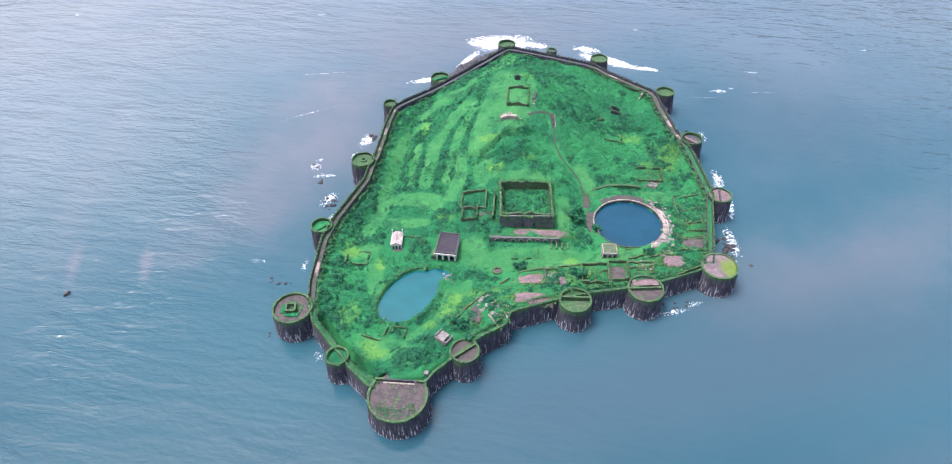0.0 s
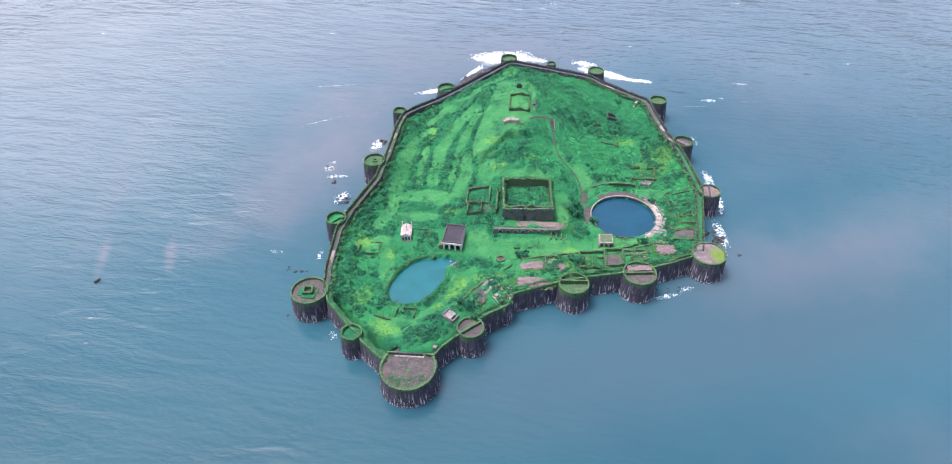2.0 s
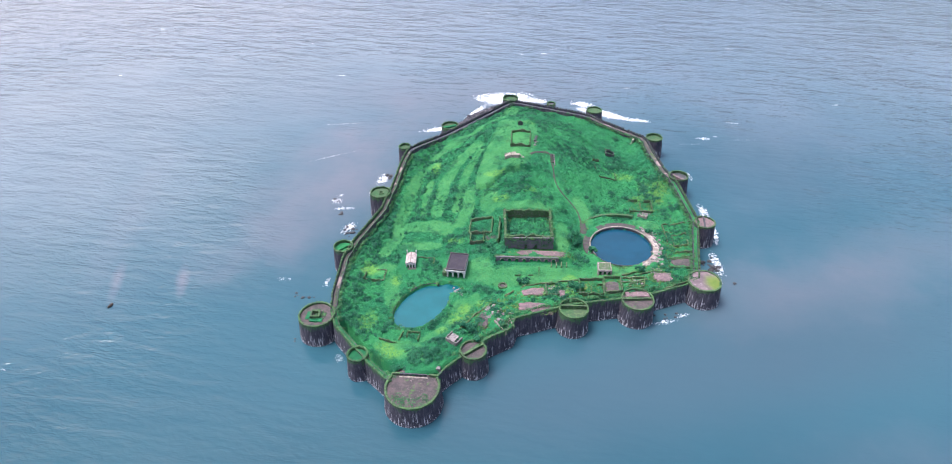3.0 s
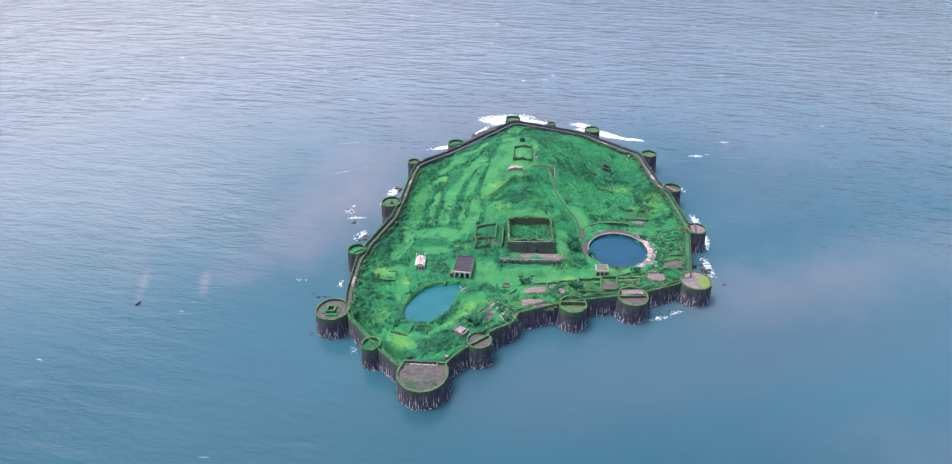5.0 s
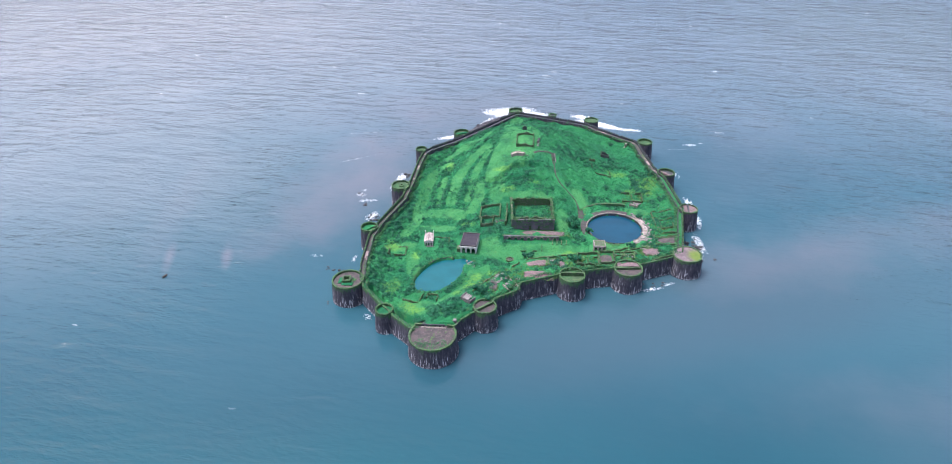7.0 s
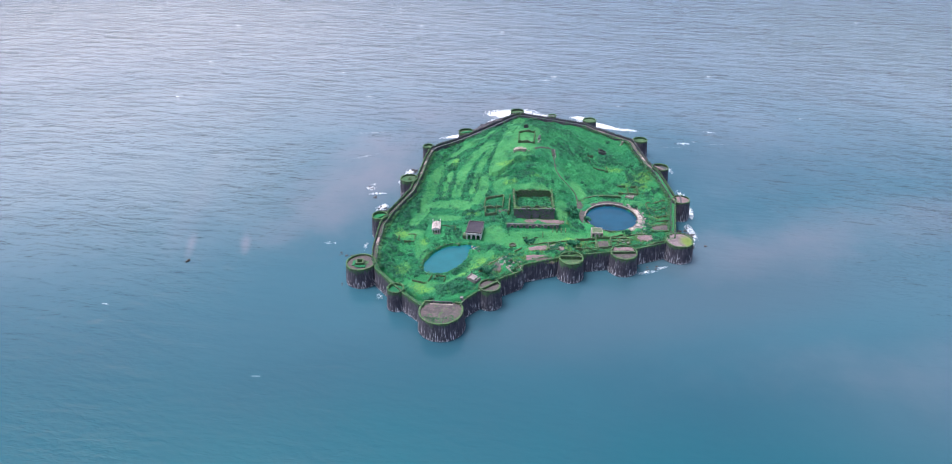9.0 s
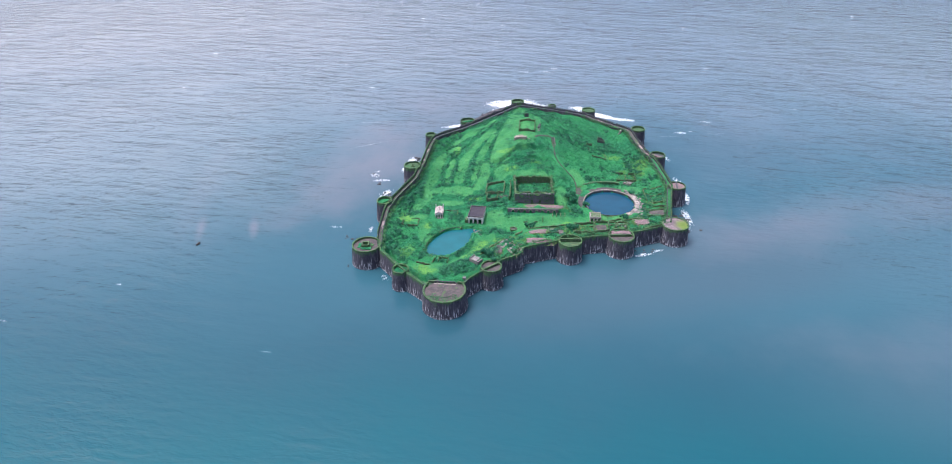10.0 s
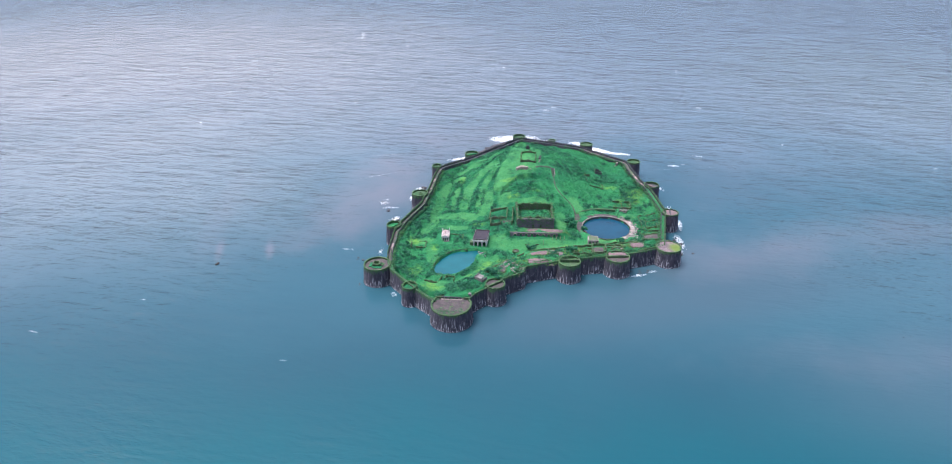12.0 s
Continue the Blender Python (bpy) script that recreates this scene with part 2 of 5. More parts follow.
# patches of yellow flowering weeds: centre, half-lengths
YELLOWS = [(-38.7, -70, 6, 4), (-15, -40, 6, 4), (23.3, -96.3, 5, 3), (-81, -95, 6, 6), (-65.6, -103.4, 4, 6), (-31, -130, 5, 7), (-59, -154, 8, 4), (-74, -133, 6, 8), (78, -12, 12, 16), (-20, -20, 8, 4), (2, -32, 7, 3), (60, 4, 10, 6), (-58, 2, 4, 8), (-28, -122, 4, 6), (-37, -138, 4, 4), (-62, -150, 6, 4), (0, 42, 7, 9), (22, -110, 10, 5), (-20, -118, 5, 4), (66, -20, 7, 6)]


def grass_ground():
    """Rank monsoon grass; the attributes say where the short turf and the yellow weeds grow."""
    n = Nodes("meadow")

    def amount(key):
        at = n.t.nodes.new("ShaderNodeAttribute")
        at.attribute_name = key
        return at.outputs["Fac"]

    col = n.mix(n.span(n.noise(0.03, 5, 0.6), 0.38, 0.62), (0.0110, 0.1114, 0.0470), (0.0240, 0.1650, 0.0560))
    turf = n.span(n.math("ADD", amount("turf"), n.math("MULTIPLY", n.math("SUBTRACT", n.noise(0.18, 6, 0.7), 0.5), 1.2)), 0.22, 0.74)
    col = n.mix(n.math("MULTIPLY", turf, 0.85), col, n.mix(n.span(n.noise(0.08, 6, 0.7), 0.3, 0.7), (0.0250, 0.1500, 0.0500), (0.0640, 0.2150, 0.0700)))
    weed = n.span(n.math("ADD", amount("weed"), n.math("MULTIPLY", n.math("SUBTRACT", n.noise(0.12, 5, 0.7), 0.5), 1.4)), 0.35, 0.9)
    col = n.mix(n.math("MULTIPLY", weed, 0.6), col, (0.1189, 0.2600, 0.0400))
    col = n.mix(n.span(n.noise(0.11, 6, 0.65), 0.50, 0.66, 0.0, 0.75), col, (0.0090, 0.0680, 0.0330))
    col = n.mix(n.span(n.noise(0.9, 6, 0.7), 0.5, 0.8, 0.0, 0.7), col, (0.0164, 0.0957, 0.0315))
    col = n.mix(n.span(n.noise(0.16, 5, 0.7), 0.62, 0.78, 0, 0.5), col, (0.1066, 0.1305, 0.0540))
    n.bump(n.noise(0.7, 8, 0.78), 0.9, 1.0)
    return n.done(col, 0.9, 0.2)


# lacy surf: centre, half-lengths, turn, strength
FOAM = [(-20, 125, 46, 18, 6, 1.0), (-66, 73, 24, 6, 20, 0.85), (-41, 103, 20, 5, 62, 0.85), (50, 107, 34, 12, -22, 1.0), (106, -30, 7, 26, 8, 0.68), (103, -72, 9, 26, 4, 0.7), (-96, 0, 9, 22, -6, 0.62), (-105, -50, 9, 22, -22, 0.55), (72, -116, 17, 5, 18, 0.58), (-116, -28, 14, 9, 10, 0.55), (123, 70, 12, 5, 0, 0.6), (-138, 77, 46, 2.0, 10, 0.72), (-136, 29, 46, 1.9, 30, 0.70), (102, 159, 24, 1.6, 8, 0.7), (114, 62, 24, 1.6, 4, 0.66), (-118, -18, 9, 5, 10, 0.7), (78, 152, 16, 3, 2, 0.75), (132, 74, 10, 4, 5, 0.8), (150, 70, 34, 1.8, 3, 0.58)]


def sea():
    """Silty monsoon water: teal with broad pinkish plumes of silt, far sky glare put into the colour, and a choppy
    surface.
    """
    n = Nodes("sea_water")
    x, y = n.axis(0), n.axis(1)
    col = n.mix(n.span(n.noise(0.0035, 4, 0.5), 0.35, 0.65), (0.018, 0.061, 0.086), (0.023, 0.072, 0.098))
    # the teal deepens in two ragged bands towards the front
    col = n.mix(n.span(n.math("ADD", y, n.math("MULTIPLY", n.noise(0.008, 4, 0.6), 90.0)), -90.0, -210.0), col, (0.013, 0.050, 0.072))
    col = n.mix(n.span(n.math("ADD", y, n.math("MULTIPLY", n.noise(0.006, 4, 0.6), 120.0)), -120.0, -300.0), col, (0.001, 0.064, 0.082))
    # paler towards the back: sky reflection and haze put into the colour
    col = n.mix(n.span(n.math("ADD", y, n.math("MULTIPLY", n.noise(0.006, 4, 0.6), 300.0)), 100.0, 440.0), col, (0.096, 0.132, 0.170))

    def plume(cx, cy, rx, ry, turn):
        return n.ellipse(cx, cy, rx, ry, turn, 0.018, 1.3, 1.75, 0.55)

    def veil(cx, cy, rx, ry, turn):
        """A broad tint with a soft edge."""
        return n.ellipse(cx, cy, rx, ry, turn, 0.007, 0.5, 1.65, 0.35)

    silt = (0.132, 0.118, 0.140)
    for cx, cy, rx, ry, turn, k in ((-125, 0, 62, 130, -16, 0.62), (140, -92, 100, 36, 12, 0.40), (290, -40, 230, 44, 10, 0.26), (225, -190, 150, 34, 4, 0.2), (-60, 130, 200, 70, 12, 0.35), (170, 60, 90, 120, 0, 0.14), (-245, -30, 16, 120, 12, 0.25)):
        col = n.mix(n.math("MULTIPLY", plume(cx, cy, rx, ry, turn), k), col, silt)
    # pale silt at right front; at left and far right painted sky glare
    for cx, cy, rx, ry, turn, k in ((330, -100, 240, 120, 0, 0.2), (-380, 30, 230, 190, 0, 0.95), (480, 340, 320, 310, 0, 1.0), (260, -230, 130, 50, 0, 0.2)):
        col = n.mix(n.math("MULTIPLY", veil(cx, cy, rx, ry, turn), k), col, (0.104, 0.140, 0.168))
    # bright sky glare on the far left water, put into its colour
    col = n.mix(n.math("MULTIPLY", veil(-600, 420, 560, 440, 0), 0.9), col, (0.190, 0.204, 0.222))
    for cx, cy, rx, ry, turn, k in ((60, -155, 105, 36, 14, 0.42), (150, -115, 80, 40, 10, 0.35)):      # thin silt, greying the teal
        col = n.mix(n.math("MULTIPLY", veil(cx, cy, rx, ry, turn), k), col, (0.044, 0.062, 0.083))
    for cx, cy, rx, ry, turn in ((-217, -107, 4.5, 22, 18), (-182, -104, 4.0, 17, 20)):
        col = n.mix(n.math("MULTIPLY", plume(cx, cy, rx, ry, turn), 0.28), col, (0.19, 0.15, 0.17))
    # wind waves from the back and the left, a lee in front of the fort
    ragged = n.math("MULTIPLY", n.math("SUBTRACT", n.noise(0.008, 4, 0.6), 0.5), 260.0)
    open_sea = n.span(n.math("ADD", y, ragged), -20.0, 260.0)
    open_sea = n.math("MAXIMUM", open_sea, n.span(n.math("ADD", x, ragged), -80.0, -260.0, 0.0, 0.8))
    open_sea = n.math("MAXIMUM", open_sea, n.span(n.math("ADD", x, ragged), 90.0, 330.0, 0.0, 0.6))
    open_sea = n.math("MULTIPLY", open_sea, n.span(n.math("ADD", y, ragged), -260.0, -30.0, 0.22, 1.0))
    open_sea = n.math("MULTIPLY", n.math("ADD", open_sea, 0.10), n.span(n.noise(0.012, 3, 0.5), 0.3, 0.7, 0.7, 1.15))
    swell = n.noise(0.06, 3, 0.5, (0.30, 1.0, 1.0), 0.25, 9.0)
    waves = n.noise(0.125, 3, 0.55, (0.30, 1.0, 1.0), 0.3, 6.0)
    chop = n.noise(0.34, 4, 0.6, (0.5, 1.0, 1.0), 0.4, 3.0)
    h = n.math("ADD", n.math("MULTIPLY", swell, 1.5), n.math("ADD", n.math("MULTIPLY", waves, 1.9), n.math("MULTIPLY", chop, 0.75)))
    n.bump(n.math("MULTIPLY", h, open_sea), 1.0, 1.7)
    lace = n.noise(0.5, 8, 0.8, (0.6, 1.0, 1.0), 1.2)
    for cx, cy, rx, ry, turn, k in FOAM:
        near = n.math("MULTIPLY", plume(cx, cy, rx, ry, turn), k)
        near = n.span(n.math("ADD", n.math("MULTIPLY", near, 0.6), lace), 0.84, 1.10)
        col = n.mix(near, col, (0.80, 0.82, 0.85))
    n.bsdf.inputs["IOR"].default_value = 1.33
    return n.done(col, 0.12, 0.5)


def pool(name, colour):
    n = Nodes(name)
    col = n.mix(n.span(n.noise(0.08, 4), 0.35, 0.65), colour, tuple(v * 0.85 for v in colour))
    n.bump(n.noise(0.7, 4, 0.6), 0.25, 0.1)
    return n.done(col, 0.12, 0.4)


M_GRASS, M_SEA = grass_ground(), sea()
M_POOL_BLUE, M_POOL_TEAL = pool("deep_blue_pond", (0.006, 0.044, 0.078)), pool("teal_pond", (0.009, 0.088, 0.104))


# ---------------------------------------------------------------- mesh helpers
def part(name, bm, material, parent=None, label=""):
    me = bpy.data.meshes.new(name)
    bm.normal_update()
    bm.to_mesh(me)
    bm.free()
    me.materials.append(material)
    ob = new(name, me)
    if parent:
        ob.parent = parent
    return tagged(ob, label=label)


def shared(name, me, parent, m):
    ob = new(name, me)
    ob.parent = parent
    ob.matrix_basis = m
    return ob


def thing(name, label, category, group="", at=(0, 0, 0), turn=0.0):
    ob = new(name)
    ob.empty_display_size = 0.5
    ob.matrix_basis = pose(*at, 0, 0, turn)
    return tagged(ob, label, category, group)


def box(bm, x0, x1, y0, y1, z0, z1):
    made = bmesh.ops.create_cube(bm, size=1, matrix=Matrix.Translation(((x0 + x1) / 2, (y0 + y1) / 2, (z0 + z1) / 2)) @ Matrix.Diagonal((x1 - x0, y1 - y0, z1 - z0, 1)))
    return made["verts"]


def sweep(rings, closed_ring=False, closed_path=False, caps=False):
    """A bmesh skin over rows of points of equal length."""
    bm = bmesh.new()
    vs = [[bm.verts.new(p) for p in ring] for ring in rings]
    rows = range(len(vs) if closed_path else len(vs) - 1)
    cols = range(len(vs[0]) if closed_ring else len(vs[0]) - 1)
    for i in rows:
        a, b = vs[i], vs[(i + 1) % len(vs)]
        for j in cols:
            k = (j + 1) % len(a)
            bm.faces.new((a[j], a[k], b[k], b[j]))
    if caps:
        bm.faces.new(vs[0][::-1])
        bm.faces.new(vs[-1])
    bmesh.ops.recalc_face_normals(bm, faces=bm.faces)
    return bm


def wob(x, y, z=0.0, s=0.1):
    return noise.noise(Vector((x * s, y * s, z * s)))


def smooth(a, b, v):
    v = np.clip((v - a) / (b - a), 0, 1)
    return v * v * (3 - 2 * v)


# ---------------------------------------------------------------- plan of the fort
# outer line of the sea wall, walked with the sea on the right hand, with the height of the wall's top
SECTIONS = [
    ("front", [(-35.2, -168.5, 12), (-31.5, -163.5, 12.6), (-22, -153.5, 13)], "grass"),
    ("front", [(-22, -153.5, 13), (-15, -145.8, 13), (-4.6, -138.6, 13), (-3.0, -131.8, 13), (15.7, -124, 13), (24, -121, 13)], "grass"),
    ("front", [(24, -121, 13), (31.6, -118.8, 13), (47.7, -115, 13), (55, -112.6, 12.5)], "grass"),
    ("front", [(55, -112.6, 12.5), (64, -109, 12.2), (81, -101.4, 12.0), (88, -96, 12.3)], "grass"),
    ("side", [(88, -97, 12.5), (89.5, -90, 13), (94.5, -57, 14), (96, -50, 14)], "grass"),
    ("side", [(96, -50, 14), (95.5, -42, 14), (91, -12, 14), (89, -2, 14)], "grass"),
    ("back", [(89, -2, 14), (85.5, 6, 14), (80, 33, 14), (79, 42, 14)], "pale"),
    ("back", [(79, 42, 14), (76.5, 47.5, 14), (51, 69, 13.5), (44, 77, 13.5)], "pale"),
    ("back", [(44, 77, 13.5), (37, 80.5, 13.5), (14, 90, 13), (-9, 97, 13.5), (-15, 98, 13.5)], "stone"),
    ("back", [(-15, 98, 13.5), (-20, 92.5, 13.5), (-48, 57, 13.5), (-54, 50, 13.5)], "stone"),
    ("back", [(-54, 50, 13.5), (-59, 44, 13.5), (-78, 22, 15), (-80, 18, 15)], "stone"),
    ("side", [(-80, 18, 15), (-81.5, 4, 15.3), (-82, -28, 15.5), (-83, -36, 15.5)], "pale"),
    ("side", [(-83, -36, 15.5), (-83.5, -50, 15.5), (-92.5, -80, 15.3), (-93.5, -86, 15.2)], "pale"),
    ("side", [(-93.5, -86, 15.2), (-95, -95, 15), (-94, -121, 13.5), (-92, -132, 13)], "pale"),
    ("front", [(-92, -132, 13), (-87.4, -142.2, 13), (-75.7, -154.9, 13), (-71, -159, 13)], "grass"),
    ("front", [(-71, -159, 13), (-66.8, -164.3, 13), (-57.5, -172, 12.6), (-54.6, -172.5, 12)], "grass"),
]
OUTLINE = np.array([p[:2] for _, pts, _ in SECTIONS for p in pts[:-1]], float)
SHELF = np.array([(-30, -166), (-15, -149), (-3, -137), (16, -124), (47, -116), (80, -104), (92, -92)], float)
DITCH = np.array([(-84, -139.5), (-77, -147.5), (-69, -155.3), (-60.5, -161.8), (-55, -165)], float)
POND_R = (51.9, -69.2, 16.6)


def inside(px, py, poly):
    res = np.zeros(px.shape, bool)
    for (x0, y0), (x1, y1) in zip(poly, np.roll(poly, -1, 0)):
        hit = (y0 > py) != (y1 > py)
        with np.errstate(divide="ignore", invalid="ignore"):
            res ^= hit & (px < (x1 - x0) * (py - y0) / (y1 - y0 + 1e-12) + x0)
    return res


def line_distance(px, py, pts):
    best = np.full(px.shape, 1e9)
    for (x0, y0), (x1, y1) in zip(pts[:-1], pts[1:]):
        dx, dy = x1 - x0, y1 - y0
        k = np.clip(((px - x0) * dx + (py - y0) * dy) / (dx * dx + dy * dy), 0, 1)
        best = np.minimum(best, np.hypot(px - x0 - k * dx, py - y0 - k * dy))
    return best


def pond_left(x, y):
    """Under 1 inside the irregular pond."""
    a = radians(-28)
    u, v = (x + 49.6) * math.cos(a) + (y + 120.3) * math.sin(a), -(x + 49.6) * math.sin(a) + (y + 120.3) * math.cos(a)
    body = ((np.abs(u) / 10.7) ** 2.2 + (np.abs(v) / 16.6) ** 2.2) ** (1 / 2.2)
    return np.minimum(body, np.hypot((x + 38.5) / 7.0, (y + 107.0) / 4.2))      # and a cove below the pavilion


def terrace_step(px, py, pts):
    """About +1 just above the edge and -1 just below it, dying away within some metres and towards the ends."""
    best, out = np.full(px.shape, 1e9), np.zeros(px.shape)
    last = len(pts) - 1
    for i, ((x0, y0), (x1, y1)) in enumerate(zip(pts[:-1], pts[1:])):
        dx, dy = x1 - x0, y1 - y0
        k = np.clip(((px - x0) * dx + (py - y0) * dy) / (dx * dx + dy * dy), 0, 1)
        d = np.hypot(px - x0 - k * dx, py - y0 - k * dy)
        side = np.where(dx * (py - y0) - dy * (px - x0) > 0, 1.0, -1.0)
        f = (i + k) / last
        val = side * np.tanh(d / 0.7) * np.exp(-d / 5.5) * smooth(0, 0.12, f) * smooth(1, 0.88, f)
        out = np.where(d < best, val, out)
        best = np.minimum(best, d)
    return out


def ground_z(x, y, holes=True):
    x, y = np.asarray(x, float), np.asarray(y, float)
    dx, dy = (x + 5) / 66, (y - 22) / np.where(y < 22, 125, 72)
    d = np.hypot(dx, dy)
    f = np.clip(1 - d, 0, 1)
    z = 6.5 + 23 * (0.35 * f * f * (3 - 2 * f) + 0.65 * f)
    ang = np.arctan2(dy, dx)
    z = z + 0.5 * np.sin(ang * 13 + 3 * d + 0.8 * np.sin(d * 9)) * smooth(0.15, 0.35, d) * smooth(1.0, 0.7, d)
    for pts, high in STEPS:
        z = z + 1.35 * high * terrace_step(x, y, pts)
    shelf = smooth(30, 13, line_distance(x, y, SHELF))
    z = z + shelf * np.clip(10.6 - z, 0, 9)
    rim = line_distance(x, y, np.vstack([OUTLINE, OUTLINE[:1]]))
    ditch = smooth(40, 22, np.hypot(x + 62, y + 162))
    z = z + smooth(16, 5, rim) * (1 - ditch) * np.clip(9.9 - z, 0, 9)
    z = z + 3.2 * np.exp(-(((x + 42) / 13) ** 2 + ((y + 157) / 10) ** 2))
    z = z - 5.0 * smooth(3.0, 1.8, line_distance(x, y, DITCH))
    rp = np.hypot(x - POND_R[0], y - POND_R[1])
    z = z + smooth(34, 20, rp) * (8.9 - z)
    pl = pond_left(x, y)
    z = z + smooth(1.6, 1.15, pl) * (7.0 - z)
    z = z + smooth(13.4, 11.2, np.maximum(np.abs(x - 2) * 0.85, np.abs(y + 63))) * np.clip(11.4 - z, 0, 5)
    front = smooth(24, 20.5, np.abs(x - 2.5)) * smooth(-77.0, -78.4, y) * smooth(-85.6, -84.6, y)
    z = z + front * (11.3 - z)
    lawn = smooth(28, 20, np.abs(x - 3.5)) * smooth(-85.2, -86.2, y) * smooth(-96, -90, y)
    z = z + lawn * (8.4 - z)
    court = (np.abs(x - 1.9) < 12.2) & (y > -75) & (y < -48.3)
    z = np.where(court, 11.0 + 0.02 * (y + 75), z)
    if holes:
        z = np.where(rp < POND_R[2] - 0.2, 4.0, z)
        z = z - smooth(1.06, 0.96, pl) * 3.6
    return z


def gz(x, y):
    return float(ground_z(x, y, False))


TRACK = np.array([(0.7, -2.5), (6, 1.6), (10.8, 3.6), (13.8, 1.6), (14.0, -4.4), (15.1, -9), (16, -22), (19.3, -29.8), (24.3, -35.2), (29.1, -41.5), (30.9, -49.4), (31.4, -57)], float)


def lawn_amount(x, y):
    """One on the short turf, nothing off it."""
    best = np.zeros(x.shape)
    for cx, cy, rx, ry, turn in LAWNS:
        t = radians(turn)
        u, v = ((x - cx) * math.cos(t) + (y - cy) * math.sin(t)) / rx, (-(x - cx) * math.sin(t) + (y - cy) * math.cos(t)) / ry
        best = np.maximum(best, smooth(1.4, 0.7, np.hypot(u, v)))
    for pts, half in STRIPS:
        best = np.maximum(best, smooth(1.35, 0.75, line_distance(x, y, pts) / half))
    return best * (0.85 + 0.15 * np.sin(x * 0.9 + 2 * np.sin(y * 0.7)))


# ---------------------------------------------------------------- sea and ground
bm = bmesh.new()
bmesh.ops.create_grid(bm, x_segments=40, y_segments=40, size=4500)
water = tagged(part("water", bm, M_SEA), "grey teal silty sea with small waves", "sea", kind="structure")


SURFACE = {}


def surface_z(x, y):
    """The height of the built ground with its hummocks, at the nearest metre."""
    i = np.clip(np.round(np.asarray(x) - SURFACE["x0"]).astype(int), 0, SURFACE["z"].shape[0] - 1)
    j = np.clip(np.round(np.asarray(y) - SURFACE["y0"]).astype(int), 0, SURFACE["z"].shape[1] - 1)
    return SURFACE["z"][i, j]


def build_ground():
    step = 1.0
    xs, ys = np.arange(-104, 106, step), np.arange(-186, 110, step)
    X, Y = np.meshgrid(xs, ys, indexing="ij")
    Z = ground_z(X, Y)
    rough = np.array([noise.fractal(Vector((x * 0.07, y * 0.07, 0.3)), 1.0, 2.1, 4) for x, y in zip(X.ravel(), Y.ravel())]).reshape(X.shape)
    flat = np.exp(-(((X - 6) / 34) ** 2 + ((Y + 95) / 10) ** 2))
    fine = np.array([noise.fractal(Vector((x * 0.24, y * 0.24, 7.7)), 0.9, 2.1, 3) for x, y in zip(X.ravel(), Y.ravel())]).reshape(X.shape)
    calm = smooth(1.2, 4.0, line_distance(X, Y, TRACK)) * (1 - 0.45 * lawn_amount(X, Y))
    Z = Z + (rough * 1.0 + fine * 0.75) * (1 - 0.75 * flat) * calm
    SURFACE.update(z=Z, x0=xs[0], y0=ys[0])
    keep = inside(X[:-1, :-1] + step / 2, Y[:-1, :-1] + step / 2, OUTLINE)
    ny = len(ys)
    i, j = np.nonzero(keep)
    a = i * ny + j
    faces = np.stack([a, a + ny, a + ny + 1, a + 1], 1)
    used, back = np.unique(faces, return_inverse=True)
    verts = np.stack([X.ravel(), Y.ravel(), Z.ravel()], 1)[used]
    # the margin sinks out of sight within the thickness of the wall
    edge = line_distance(verts[:, 0], verts[:, 1], np.vstack([OUTLINE, OUTLINE[:1]]))
    verts[:, 2] -= smooth(2.6, 1.0, edge) * 3.0
    me = bpy.data.meshes.new("ground")
    me.from_pydata(verts.tolist(), [], back.reshape(faces.shape).tolist())
    me.polygons.foreach_set("use_smooth", np.ones(len(me.polygons), bool))
    px, py = verts[:, 0], verts[:, 1]
    weed = np.zeros(len(px))
    for cx, cy, rx, ry in YELLOWS:
        weed = np.maximum(weed, np.exp(-(((px - cx) / rx) ** 2 + ((py - cy) / ry) ** 2)))
    for key, val in (("turf", lawn_amount(px, py)), ("weed", weed)):
        me.attributes.new(key, "FLOAT", "POINT").data.foreach_set("value", val.astype(np.float32))
    me.materials.append(M_GRASS)
    return tagged(new("ground", me), "green monsoon grass over a low hill", "ground", kind="structure")


ground = build_ground()


# ---------------------------------------------------------------- sea walls
def resample(pts, step):
    pts = np.array(pts, float)
    out = []
    for a, b in zip(pts[:-1], pts[1:]):
        n = max(1, int(round(np.linalg.norm((b - a)[:2]) / step)))
        out += [a + (b - a) * k / n for k in range(n)]
    return np.array(out + [pts[-1]])


def line_normals(p):
    """Outward (to the right of the way) at each point of a line."""
    d = np.gradient(p[:, :2], axis=0)
    d /= np.linalg.norm(d, axis=1, keepdims=True) + 1e-9
    return np.stack([d[:, 1], -d[:, 0]], 1)


def merlon_mesh():
    """A rounded battlement block, a metre and a half wide."""
    prof = [(-0.75, -0.3), (-0.75, 0.55), (-0.55, 0.95), (-0.2, 1.2), (0.2, 1.2), (0.55, 0.95), (0.75, 0.55), (0.75, -0.3)]
    bm = sweep([[(x, y, z) for x, z in prof] for y in (-0.38, 0.38)], closed_ring=True, caps=True)
    me = bpy.data.meshes.new("merlon")
    bm.to_mesh(me)
    bm.free()
    me.materials.append(M_RIM)
    return me


MERLON = merlon_mesh()
MERLON_DARK = MERLON.copy()
MERLON_DARK.materials[0] = M_DARKSTONE
WALK = {"grass": M_GRASS, "earth": M_WALK, "pale": M_PALEWALK, "stone": M_DECK}


